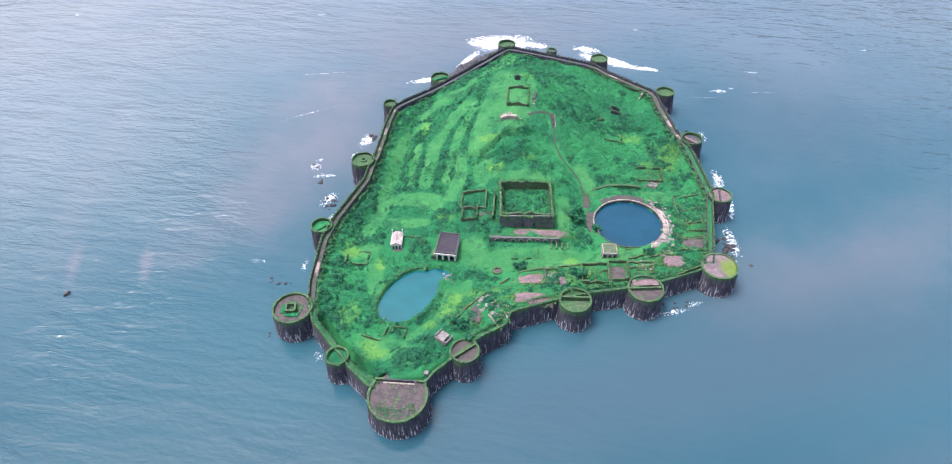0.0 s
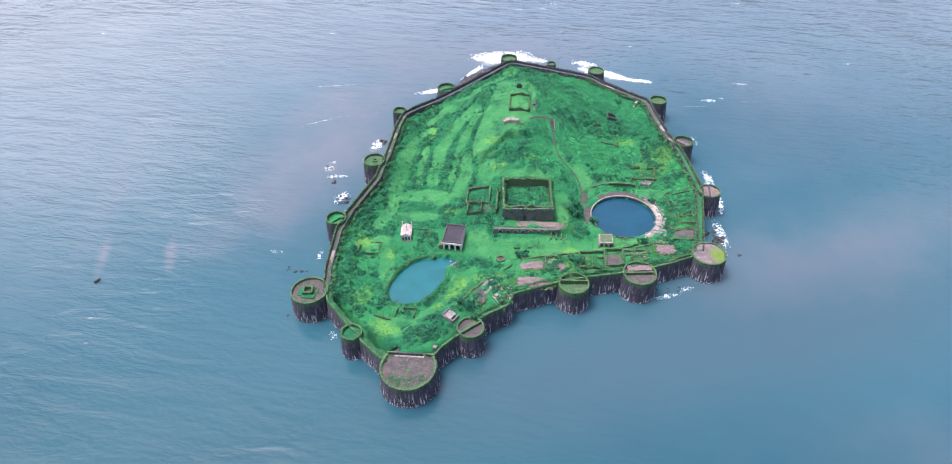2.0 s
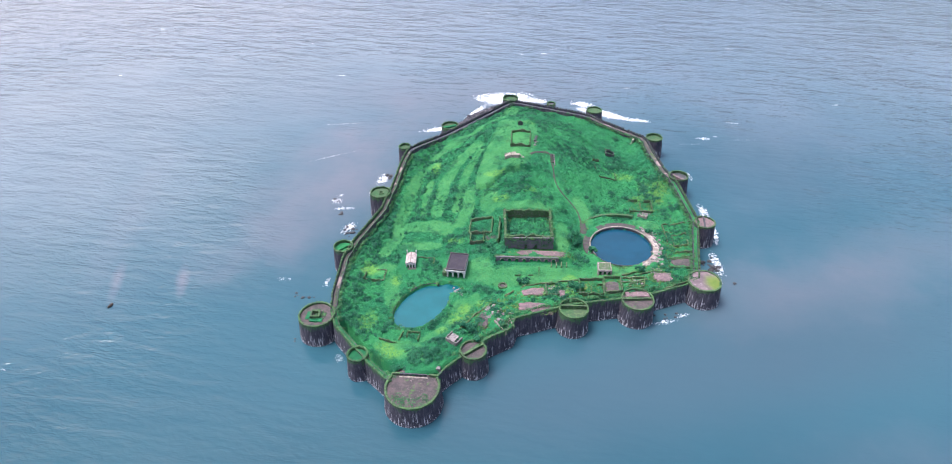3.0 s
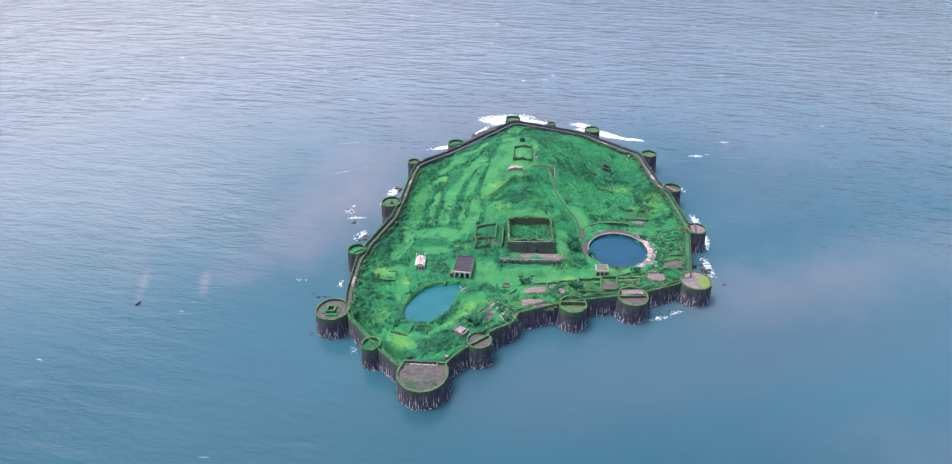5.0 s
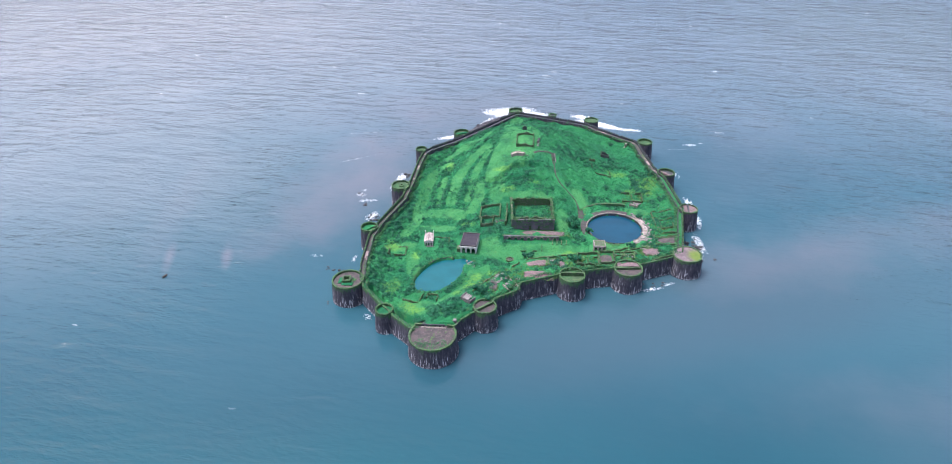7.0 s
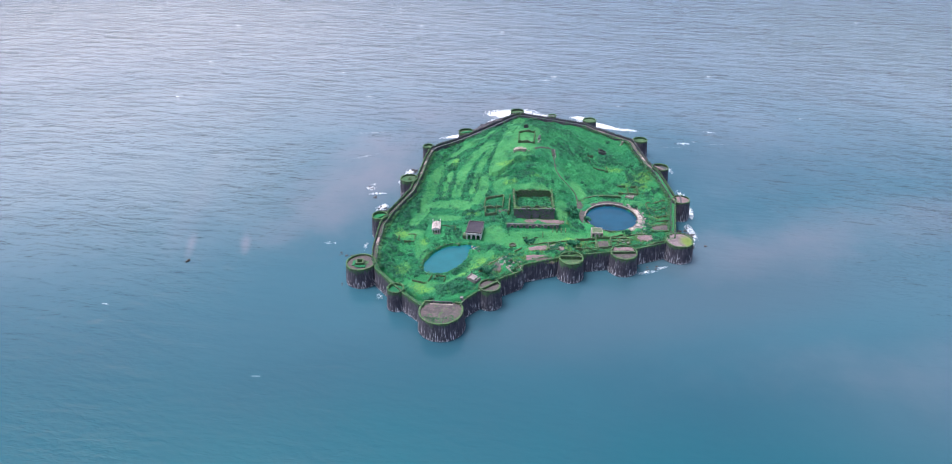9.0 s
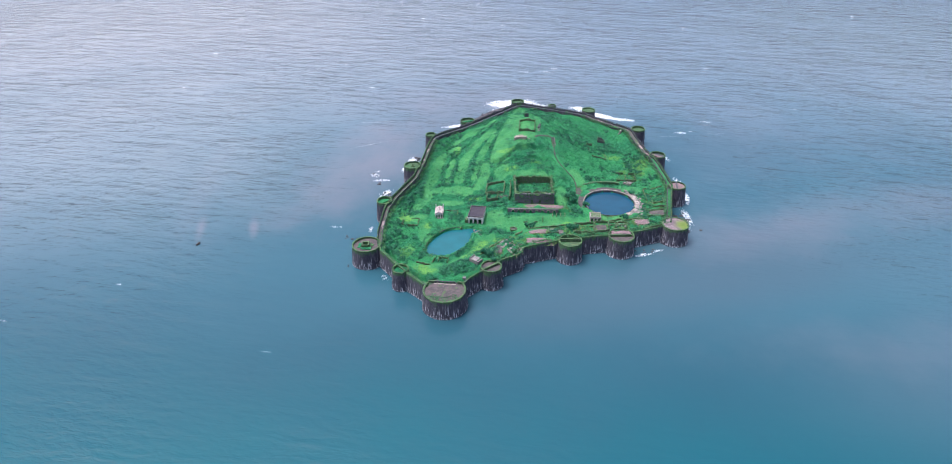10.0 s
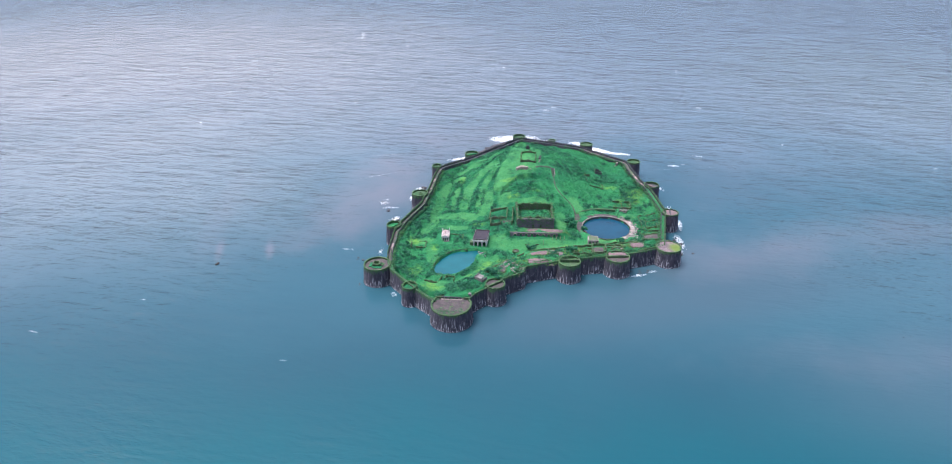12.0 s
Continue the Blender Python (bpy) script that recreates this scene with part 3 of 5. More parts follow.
def curtain(k, kind, pts, deck):
    p = resample(pts, 2.0)
    nrm = line_normals(p)
    rings, decks = [], []
    for (x, y, zt), (nx, ny) in zip(p, nrm):
        j = 0.25 * wob(x, y, 5, 0.25)
        inner = 2.28 if kind == "front" else 1.5
        zg = min(gz(x - 5 * nx, y - 5 * ny) - 1.5, zt - 3)
        w = {"front": 0.62, "side": 0.76, "back": 0.86}[kind]
        prof = [(1.1, -1.5), (0.75 + j, 3.0), (0.4 + j, 7.5), (0.1, zt - 1.6), (0, zt - 0.9 + j * 0.5), (-0.8, zt - 0.9 + j * 0.5), (-0.8, zt - 2.2), (-3.6 * w, zt - 2.3), (-3.65 * w, zt - inner + j), (-4.2 * w, zt - inner + j), (-4.6 * w, zg)]
        rings.append([(x + o * nx, y + o * ny, z) for o, z in prof])
        decks.append([(x + o * nx, y + o * ny, z) for o, z in ((-0.9, zt - 2.15), (-2.2 * w, zt - 2.08 + 0.1 * j), (-3.4 * w, zt - 2.22))])
    wall = tagged(part(f"wall_{k}", sweep(rings), M_BASALT if kind == "front" else M_BASALT_TALL), "dark basalt sea wall streaked with pale lime", "sea wall", kind="structure")
    part("walkway", sweep(decks), WALK[deck], wall, {"grass": "overgrown wall walk", "earth": "bare earth wall walk", "pale": "pale pink wall walk", "stone": "dark stone wall walk"}[deck])
    length = np.r_[0, np.cumsum(np.linalg.norm(np.diff(p[:, :2], axis=0), axis=1))]
    rnd = random.Random(k)
    s = 1.2
    while s < length[-1] - 1.2:
        x, y, zt = (np.interp(s, length, p[:, c]) for c in range(3))
        nx, ny = (np.interp(s, length, nrm[:, c]) for c in range(2))
        if rnd.random() > (0.25 if kind == "front" else 0.08):
            turn = math.degrees(math.atan2(nx, -ny))
            shared("merlon", MERLON_DARK if kind == "back" else MERLON, wall, pose(x - 0.4 * nx, y - 0.4 * ny, zt - 1.0, 0, 0, turn) @ Matrix.Diagonal((rnd.uniform(0.85, 1.1), 0.9, rnd.uniform(0.15, 0.5) if kind == "front" else rnd.uniform(0.75, 1.1), 1)))
        s += 2.3
    return wall


for k, (kind, pts, deck) in enumerate(SECTIONS, 1):
    curtain(k, kind, pts, deck)


# ---------------------------------------------------------------- bastions
def drum(r0, r1, z0, z1, seed, wobble=0.12):
    rings = []
    for q in range(7):
        k = q / 6
        ring = []
        for a in range(56):
            t = 2 * math.pi * a / 56
            r = r0 + (r1 - r0) * k + wobble * noise.noise(Vector((math.cos(t) * 3, math.sin(t) * 3, k * 3 + seed)))
            ring.append((r * math.cos(t), r * math.sin(t), z0 + (z1 - z0) * k))
        rings.append(ring)
    return sweep(rings, closed_ring=True)


def ring_wall(r_out, r_in, z0, z1, seed, uneven=0.25, a0=0.0, a1=360.0):
    """A parapet with an uneven top; open between a1 and a0 when it is not a whole ring."""
    full = a1 - a0 >= 359.9
    n = max(8, int((a1 - a0) / 5))
    rings = []
    for q in range(n if full else n + 1):
        t = radians(a0 + (a1 - a0) * q / n)
        c, s = math.cos(t), math.sin(t)
        top = z1 + uneven * noise.noise(Vector((c * 5, s * 5, seed * 1.7))) + 0.12 * ((q % 2) - 0.5)
        rings.append([(r_out * c, r_out * s, z0), (r_out * c, r_out * s, top), (r_in * c, r_in * s, top), (r_in * c, r_in * s, z0)])
    return sweep(rings, closed_ring=True, closed_path=full, caps=not full)


def disc(r, z, seed, bump=0.2):
    rings = []
    for q in range(1, 9):
        rr = r * q / 8
        rings.append([(rr * math.cos(2 * math.pi * a / 40), rr * math.sin(2 * math.pi * a / 40), z + bump * wob(rr * math.cos(2 * math.pi * a / 40), rr * math.sin(2 * math.pi * a / 40), seed, 0.35)) for a in range(40)])
    bm = sweep(rings, closed_ring=True)
    bm.verts.ensure_lookup_table()
    bm.faces.new([bm.verts[a] for a in range(40)])
    bmesh.ops.recalc_face_normals(bm, faces=bm.faces)
    return bm


def bar(a, b, width, z0, z1, uneven=0.2, seed=0.0):
    """A straight low wall between two points, with a ragged top."""
    p = resample([(*a, 0), (*b, 0)], 1.2)
    d = np.array(b, float) - np.array(a, float)
    d /= np.linalg.norm(d)
    nx, ny = -d[1] * width / 2, d[0] * width / 2
    rings = []
    for x, y, _ in p:
        zt = z1 + uneven * noise.noise(Vector((x * 0.6, y * 0.6, seed)))
        rings.append([(x - nx, y - ny, z0), (x - nx, y - ny, zt), (x + nx, y + ny, zt), (x + nx, y + ny, z0)])
    return sweep(rings, closed_ring=True, caps=True)


rnd_merlon = random.Random(77)


def bastion(x, y, r, zt, floor, label, seed, deep=1.7, rim=1.0, extras=(), arc=(0, 360), gaps=()):
    th = thing("bastion", label, "bastion", "bastions of the sea fort", (x, y, 0))
    part("drum_wall", drum(r + 1.1, r, -1.5, zt - 0.9, seed), M_BASALT_TALL if zt > 13.3 and y > -90 else M_BASALT, th)
    ends = [arc[0], *(g + s for g in gaps for s in (-6, 6)), arc[1]]
    for a0, a1 in zip(ends[::2], ends[1::2]):
        top = zt if deep < 1 else zt - 0.45
        part("parapet", ring_wall(r + 0.04, r - rim * 0.85, zt - 1.6 if deep < 1 else zt - deep - 0.5, top, seed, 0.2, a0, a1), M_RIM, th, "overgrown parapet")
        count = int((a1 - a0) / 360 * 2 * math.pi * r / 2.05) if deep >= 1 else 0
        for q in range(count):
            if rnd_merlon.random() < 0.1:
                continue
            a = a0 + (a1 - a0) * (q + 0.5) / count
            c, s = math.cos(radians(a)), math.sin(radians(a))
            shared("merlon", MERLON, th, pose((r - 0.36) * c, (r - 0.36) * s, top - 0.1, 0, 0, a + 90) @ Matrix.Diagonal((rnd_merlon.uniform(0.6, 1.1), 0.75, rnd_merlon.uniform(0.08, 0.34), 1)))
    part("floor", disc(r - rim * 0.6, zt - deep, seed), floor, th)
    zf = zt - deep
    for what in extras:
        if what[0] == "cross":       # a straight wall across the drum
            _, a, b, h, mat = what
            part("cross_wall", bar(a, b, 0.8, zf - 0.3, zf + h, 0.2, seed), mat, th, "mossy wall across the bastion")
        if what[0] == "cell":        # a small square ruin on the floor
            _, cx, cy, w, h, turn = what
            cell = new("turret")
            cell.parent = th
            cell.matrix_basis = pose(cx, cy, zf, 0, 0, turn)
            for a, b in (((-w, -w), (w, -w)), ((w, -w), (w, w)), ((w, w), (-w, w)), ((-w, w), (-w, -w))):
                part("turret_wall", bar(a, b, 0.8, -0.3, h, 0.35, seed), M_RIM, cell)
        if what[0] == "strip":       # a raised bank
            _, a, b, w, h, mat = what
            part("bank", bar(a, b, w, zf - 0.3, zf + h, 0.3, seed), mat, th)
    return th


bastion(-45.1, -175.0, 11.8, 11.7, M_BROWN, "large round bastion with a bare brown earth floor", 1, 1.5, 1.1, arc=(-212, 32), extras=(("cross", (-10, 6.6), (-5.2, 6.8), 1.4, M_RIM), ("cross", (6.4, 6.8), (10, 6.6), 1.4, M_RIM),))
bastion(-97.3, -136.2, 8.6, 13.0, M_BROWN, "round bastion with a square ruined turret inside", 2, 1.6, 0.9, (("cell", -0.5, -0.3, 1.9, 1.9, 8), ("strip", (-2.6, -3.3), (3.4, -3.3), 2.2, 0.5, M_GRASS), ("strip", (-4.0, 2.2), (-4.0, -3), 1.8, 0.4, M_GRASS)))
bastion(-72.2, -159.6, 4.7, 13.2, M_GRASS, "small round bastion with a sunken grassy floor", 3, 2.0, 0.8)
bastion(-21.1, -153.6, 6.0, 13.3, M_BROWN, "round bastion with a diagonal wall across it", 4, 1.6, 0.7, (("cross", (-4.0, -3.6), (4.0, 3.4), 1.5, M_RIM),))
bastion(24.3, -123.8, 7.0, 13.4, M_MOSSY, "round bastion with a dark sunken floor and cross wall", 5, 2.4, 0.7, (("cross", (-6.2, 1.2), (6.2, 1.6), 2.2, M_RIM),))
bastion(55.4, -114.3, 7.9, 12.6, M_BROWN, "round bastion with a pinkish terrace floor", 6, 1.7, 0.8, (("cross", (-6.6, -0.6), (6.6, 0.8), 1.5, M_RIM), ("strip", (-5.5, 3.0), (6, 4.0), 3.4, 1.0, M_PINK)))
bastion(90.2, -98.3, 8.2, 12.0, M_TOP, "round bastion topped with pink earth and dry grass", 7, 0.5, 0.9)
bastion(98.9, -50.3, 5.8, 14.2, M_PINK, "round bastion with a pink floor and a dark rib", 8, 1.5, 0.6, (("cross", (-0.6, -4.8), (0.4, 4.8), 0.9, M_DARKSTONE),), gaps=(60, 90, 125))
bastion(92.3, -1.8, 5.9, 13.8, M_DARKSTONE, "round bastion with a dark sunken floor", 9, 2.2, 0.6, (("strip", (-4, 1.5), (2.5, -3.8), 1.6, 1.5, M_PINK),))
bastion(83.6, 45.8, 5.5, 14.0, M_MOSSY, "round bastion filled with green growth", 10, 2.0, 0.6)
bastion(46.0, 85.2, 5.6, 13.4, M_MOSSY, "round bastion filled with green growth", 11, 1.6, 0.6)
bastion(15.0, 95.5, 3.2, 12.7, M_DARKSTONE, "small round dark bastion in the back wall", 12, 1.5, 0.6)
bastion(-15.6, 101.6, 5.8, 13.5, M_MOSSY, "round bastion with a green floor and open embrasures", 13, 2.4, 0.6, gaps=(62, 88, 114))
bastion(-56.0, 55.8, 6.0, 13.3, M_MOSSY, "round bastion with a grassy bank inside", 14, 2.2, 0.6, (("strip", (-4.2, -2.2), (4.2, 1.8), 2.0, 1.0, M_GRASS),), gaps=(70, 95, 120))
bastion(-82.1, 21.6, 4.0, 15.0, M_MOSSY, "small tall round bastion with a green floor", 15, 2.0, 0.6)
bastion(-86.9, -34.8, 6.2, 15.8, M_MOSSY, "tall round bastion with a small square pit", 16, 1.8, 0.7, (("cell", 0.3, 0.4, 1.1, 0.7, 10),), gaps=(70, 100, 130))
bastion(-96.6, -86.6, 5.2, 15.3, M_GRASS, "tall round bastion with a grassy bank inside", 17, 2.2, 0.7, (("strip", (-2.6, -2.8), (2.4, 2.6), 2.0, 0.9, M_GRASS),))


# ---------------------------------------------------------------- ponds
def round_pond():
    cx, cy, r = POND_R
    th = thing("round_pond", "round tank of dark blue water with a pale stone rim", "pond", at=(cx, cy, 0))
    part("water_surface", disc(r + 0.1, 7.7, 3, 0.0), M_POOL_BLUE, th)
    part("tank_wall", ring_wall(r + 0.35, r - 0.05, 4.2, 9.05, 2, 0.05), M_DARKSTONE, th, "dark inner wall of the tank")
    # coping blocks, low at the front where the bank is broken
    for q in range(44):
        a = 360 * q / 44
        if 206 < a or a < 8:
            continue
        bm = ring_wall(r + 0.5, r - 0.12, 9.0, 9.55 + 0.12 * wob(q, 0, 0, 3.1), q, 0.05, a + 0.3, a + 7.9)
        part("coping_stone", bm, M_PALE, th)
    part("paved_ring", ring_wall(r + 4.0, r + 0.55, 8.2, 9.2, 7, 0.12, 62, 206), M_EARTH, th, "brown paved walk round the tank")
    part("broken_bank", ring_wall(r + 3.2, r + 0.4, 7.0, 9.1, 9, 0.8, -62, 42), M_PALEBANK, th, "broken pale stone bank")
    part("earth_bank", ring_wall(r + 2.4, r + 0.4, 7.0, 9.1, 5, 0.7, 43, 61), M_EARTH, th, "bare earth bank")
    part("bank_foot", ring_wall(r + 1.6, r - 0.3, 6.5, 8.5, 12, 1.0, 206, 290), M_RUIN, th, "overgrown front bank of the tank")
    part("back_terrace", ring_wall(r + 12.9, r + 11.4, 8.2, 9.6, 4, 0.4, 72, 140), M_MOSSY, th, "low retaining wall")
    return th


round_pond()


def left_pond():
    th = thing("pond", "irregular pond of teal water with grassy banks", "pond", at=(-49.6, -120.3, 0))
    a = radians(-28)
    rim = []
    for q in range(72):
        t = 2 * math.pi * q / 72
        c, s = math.cos(t), math.sin(t)
        k = (abs(c) ** 2.2 + abs(s) ** 2.2) ** (-1 / 2.2)
        u, v = 11.3 * k * c, 17.2 * k * s
        rim.append((u * math.cos(a) - v * math.sin(a), u * math.sin(a) + v * math.cos(a)))
    bm = bmesh.new()
    bm.faces.new([bm.verts.new((x, y, 5.0)) for x, y in rim])
    bm.faces.new([bm.verts.new((11.1 + 7.6 * math.cos(q * math.pi / 12), 13.3 + 4.8 * math.sin(q * math.pi / 12), 4.992)) for q in range(24)])
    part("water_surface", bm, M_POOL_TEAL, th)
    rings = []
    for x, y in rim[20:46]:
        h = 0.35 * wob(x, y, 2, 0.3)
        rings.append([(x * 0.985, y * 0.985, 4.0), (x * 0.995, y * 0.995, 6.6 + h), (x * 1.03, y * 1.03, 6.5 + h), (x * 1.04, y * 1.04, 5.0)])
    part("bank_wall", sweep(rings, closed_ring=True, caps=True), M_DARKSTONE, th, "dark stone bank wall")


left_pond()


# ---------------------------------------------------------------- buildings
def arch_wall(length, height, thick, arches, arch_w, arch_h, first, pitch):
    """A wall along +x, with round-headed openings that reach the ground."""
    rise = arch_w / 2
    line = [(0.0, 0.0)]
    for k in range(arches):
        c = first + k * pitch
        line.append((c - rise, 0.0))
        line += [(c - rise * math.cos(math.pi * q / 8), arch_h - rise + rise * math.sin(math.pi * q / 8)) for q in range(9)]
        line.append((c + rise, 0.0))
    line += [(length, 0.0), (length, height), (0.0, height)]
    return sweep([[(x, y, z) for x, z in line] for y in (0.0, thick)], closed_ring=True, caps=True)


def shifted(bm, x, y, z, turn=0.0):
    bmesh.ops.transform(bm, matrix=pose(x, y, z, 0, 0, turn), verts=bm.verts)
    return bm


def slab(x0, x1, y0, y1, z0, z1, soft=0.06):
    bm = bmesh.new()
    box(bm, x0, x1, y0, y1, z0, z1)
    bmesh.ops.bevel(bm, geom=list(bm.edges), offset=soft, segments=1, affect="EDGES")
    return bm


def pavilion():
    z = 5.6
    th = thing("pavilion", "white arched pavilion with a dark flat roof beside the pond", "building", at=(-39.9, -98.1, z), turn=-4)
    w, d, h = 9.3, 13.0, 5.6
    part("front_wall", arch_wall(w, h, 0.7, 3, 2.1, 4.2, 1.75, 2.9), M_WHITE, th, "whitewashed wall with three arches")
    part("back_wall", slab(0, w, d - 0.6, d, 0, h), M_WHITE, th)
    part("side_wall", shifted(arch_wall(d - 1.4, h, 0.6, 3, 1.9, 3.3, 2.2, 4.0), 0.6, 0.74, 0, 90), M_WHITE, th)
    part("side_wall", slab(w - 0.6, w, 0.74, d - 0.64, 0, h), M_WHITE, th)
    part("inner_wall", slab(0.7, w - 0.7, 4.2, 4.6, 0, h - 0.1), M_SHADE, th, "inner wall coloured dark as if in shade")
    part("floor", slab(-0.6, w + 0.6, -1.2, d + 0.2, -0.7, 0.02), M_PAVED, th)
    part("roof", slab(-0.3, w + 0.3, -0.3, d + 0.3, h + 0.02, h + 0.35), M_ROOF, th, "dark weathered flat roof")
    part("cornice", slab(-0.6, w + 0.6, -0.7, -0.32, h - 0.25, h + 0.1), M_WHITE, th, "white projecting cornice")
    for x0, x1, y0, y1 in ((-0.3, w + 0.3, -0.3, 0.05), (-0.3, w + 0.3, d - 0.05, d + 0.3), (-0.3, 0.05, 0.06, d - 0.06), (w - 0.05, w + 0.3, 0.06, d - 0.06)):
        part("roof_parapet", slab(x0, x1, y0, y1, h + 0.36, h + 0.95), M_PAVED, th, "pale grey roof parapet")
    part("lean_to", slab(-2.3, -0.35, 0.2, 4.2, 0, 3.2), M_RUIN, th, "ruined side porch")
    part("landing", slab(-0.5, w + 1.0, -3.6, -1.22, -1.4, -0.3), M_RUIN, th, "broken stone landing")


pavilion()


def white_tomb():
    z = gz(-60, -90) - 0.2
    th = thing("tomb_house", "small whitewashed tomb house with a pale gabled roof", "building", at=(-62.2, -92.6, z), turn=4)
    w, d, h = 4.9, 8.2, 2.9
    part("front_wall", arch_wall(w, h, 0.5, 3, 1.1, 2.3, 0.95, 1.55), M_WHITE, th, "white wall with three dark arches")
    part("back_wall", slab(0, w, d - 0.5, d, 0, h), M_WHITE, th)
    part("side_wall", slab(0, 0.5, 0.52, d - 0.52, 0, h), M_WHITE, th)
    part("side_wall", slab(w - 0.5, w, 0.52, d - 0.52, 0, h), M_WHITE, th)
    part("inner_wall", slab(0.55, w - 0.55, 2.2, 2.6, 0, h - 0.2), M_SHADE, th)
    for s in (0, 1):
        bm = bmesh.new()
        x0, x1 = (-0.3, w / 2 - 0.12) if s == 0 else (w / 2 + 0.12, w + 0.3)
        z0, z1 = (h + 0.05, h + 1.2) if s == 0 else (h + 1.2, h + 0.05)
        vs = [bm.verts.new(p) for y in (-0.2, d + 0.2) for p in ((x0, y, z0), (x1, y, z1), (x1, y, z1 + 0.2), (x0, y, z0 + 0.2))]
        for f in ((0, 1, 2, 3), (7, 6, 5, 4), (0, 4, 5, 1), (3, 2, 6, 7), (1, 5, 6, 2), (0, 3, 7, 4)):
            bm.faces.new([vs[i] for i in f])
        part("roof_slope", bm, M_WORNROOF, th, "worn white roof slope")
    part("ridge", slab(w / 2 - 0.22, w / 2 + 0.22, -0.2, d + 0.2, h + 1.1, h + 1.36), M_GUTTER, th, "red-brown ridge gutter")
    part("gable", slab(0.4, w - 0.4, 0.1, 0.5, h, h + 0.85), M_WHITE, th)
    for x in (-0.2, w - 0.3):
        part("pinnacle", slab(x, x + 0.5, d - 0.3, d + 0.2, h, h + 2.6), M_WHITE, th)
    part("plinth", slab(-0.8, w + 0.8, -1.2, d + 0.6, -0.8, 0.0), M_PAVED, th)


white_tomb()


def arched_hut(x, y, z, w, d, h, turn, label, roof, arches=3):
    th = thing("arched_hut", label, "building", at=(x, y, z), turn=turn)
    part("front_wall", arch_wall(w, h, 0.45, arches, w / arches * 0.6, h * 0.72, w / arches / 2, w / arches), M_WORNROOF, th)
    part("back_wall", slab(0, w, d - 0.4, d, 0, h), M_PALE, th)
    part("side_wall", slab(0, 0.4, 0.47, d - 0.42, 0, h + 0.3), M_WORNROOF, th)
    part("side_wall", slab(w - 0.4, w, 0.47, d - 0.42, 0, h + 0.1), M_PALE, th)
    part("roof", slab(0.42, w - 0.42, 0.3, d - 0.45, h - 0.5, h - 0.2), roof, th, "overgrown sunken roof")
    part("inner_wall", slab(0.45, w - 0.45, d * 0.4, d * 0.4 + 0.3, 0, h - 0.55), M_SHADE, th)
    part("plinth", slab(-0.4, w + 0.4, -0.6, d + 0.3, -1.2, 0.0), M_PAVED, th)
    return th


arched_hut(38.0, -93.8, gz(41, -90) - 0.3, 6.8, 6.6, 3.4, 2, "small roofless white arched hut by the round tank", M_RUIN)


# ---------------------------------------------------------------- ruins
def ruin(label, runs, material=None, name="ruin", group="ruined buildings"):
    """Runs of ragged wall: points, height over the ground, thickness, and optionally a fixed top height."""
    cx = sum(p[0] for p in runs[0][0]) / len(runs[0][0])
    cy = sum(p[1] for p in runs[0][0]) / len(runs[0][0])
    z0 = gz(cx, cy)
    th = thing(name, label, "ruin", group, (cx, cy, z0))
    for pts, h, thick, *top in runs:
        p = resample([(*q, 0) for q in pts], 1.3)
        nrm = line_normals(p)
        stretch = []
        for i, ((x, y, _), (nx, ny)) in enumerate(zip(p, nrm)):
            g = gz(x, y)
            zt = (top[0] if top else g + h * 0.85) + h * (0.30 if top else 0.6) * noise.noise(Vector((x * 0.35, y * 0.35, 3))) + 0.4 * noise.noise(Vector((x * 1.3, y * 1.3, 1)))
            gone = not top and h < 1.9 and noise.noise(Vector((x * 0.17, y * 0.17, 9))) < -0.26
            x, y = x + 0.2 * wob(x, y, 21, 0.35), y + 0.2 * wob(x, y, 37, 0.35)
            t = thick * 0.28 * (1 + 0.35 * wob(x, y, 8, 0.5))
            if not gone:
                stretch.append([(x + o * nx - cx, y + o * ny - cy, z - z0) for o, z in ((-t * 1.15, g - 0.8), (-t, zt - 0.1), (-t * 0.5, zt), (t * 0.5, zt), (t, zt - 0.1), (t * 1.15, g - 0.8))])
            if gone or i == len(p) - 1:      # a gap ends this stretch of wall
                if len(stretch) > 1:
                    part("ruined_wall", sweep(stretch, closed_ring=True, caps=True), material or M_RUIN, th)
                stretch = []
    return th


def rect(x0, x1, y0, y1):
    return [(x0, y0), (x1, y0), (x1, y1), (x0, y1), (x0, y0)]


palace = ruin("roofless palace ruin with thick overgrown walls and a grassy court", [
    ([(-10.2, -76.7), (14.6, -75.2)], 5.5, 2.0, 18.8), ([(14.6, -75.2), (13.0, -49.0)], 5.5, 1.5, 17.4),
    ([(13.0, -49.0), (-12.4, -50.0)], 5.5, 1.5, 16.6), ([(-12.4, -50.0), (-10.2, -76.7)], 6, 2.0, 17.2)], M_RUIN, "palace_ruin")
part("facade", shifted(arch_wall(25.6, 7.3, 0.9, 2, 1.4, 3.0, 11.0, 5.4), -10.6 - palace.location.x, -78.6 - palace.location.y, 10.9 - palace.location.z, 3.4), M_FACADE, palace, "dark rough palace front with small openings")
ruin("ruined rooms with low overgrown walls beside the palace", [
    (rect(-31.0, -18.8, -67.0, -56.5), 2.6, 1.1), ([(-30, -73.6), (-22.8, -73.6), (-22.8, -67.2)], 2.6, 1.0), ([(-30, -73.6), (-30, -67.4)], 2.6, 1.0), ([(-14.6, -73), (-14.6, -58)], 3.8, 1.2)])


PADS = []


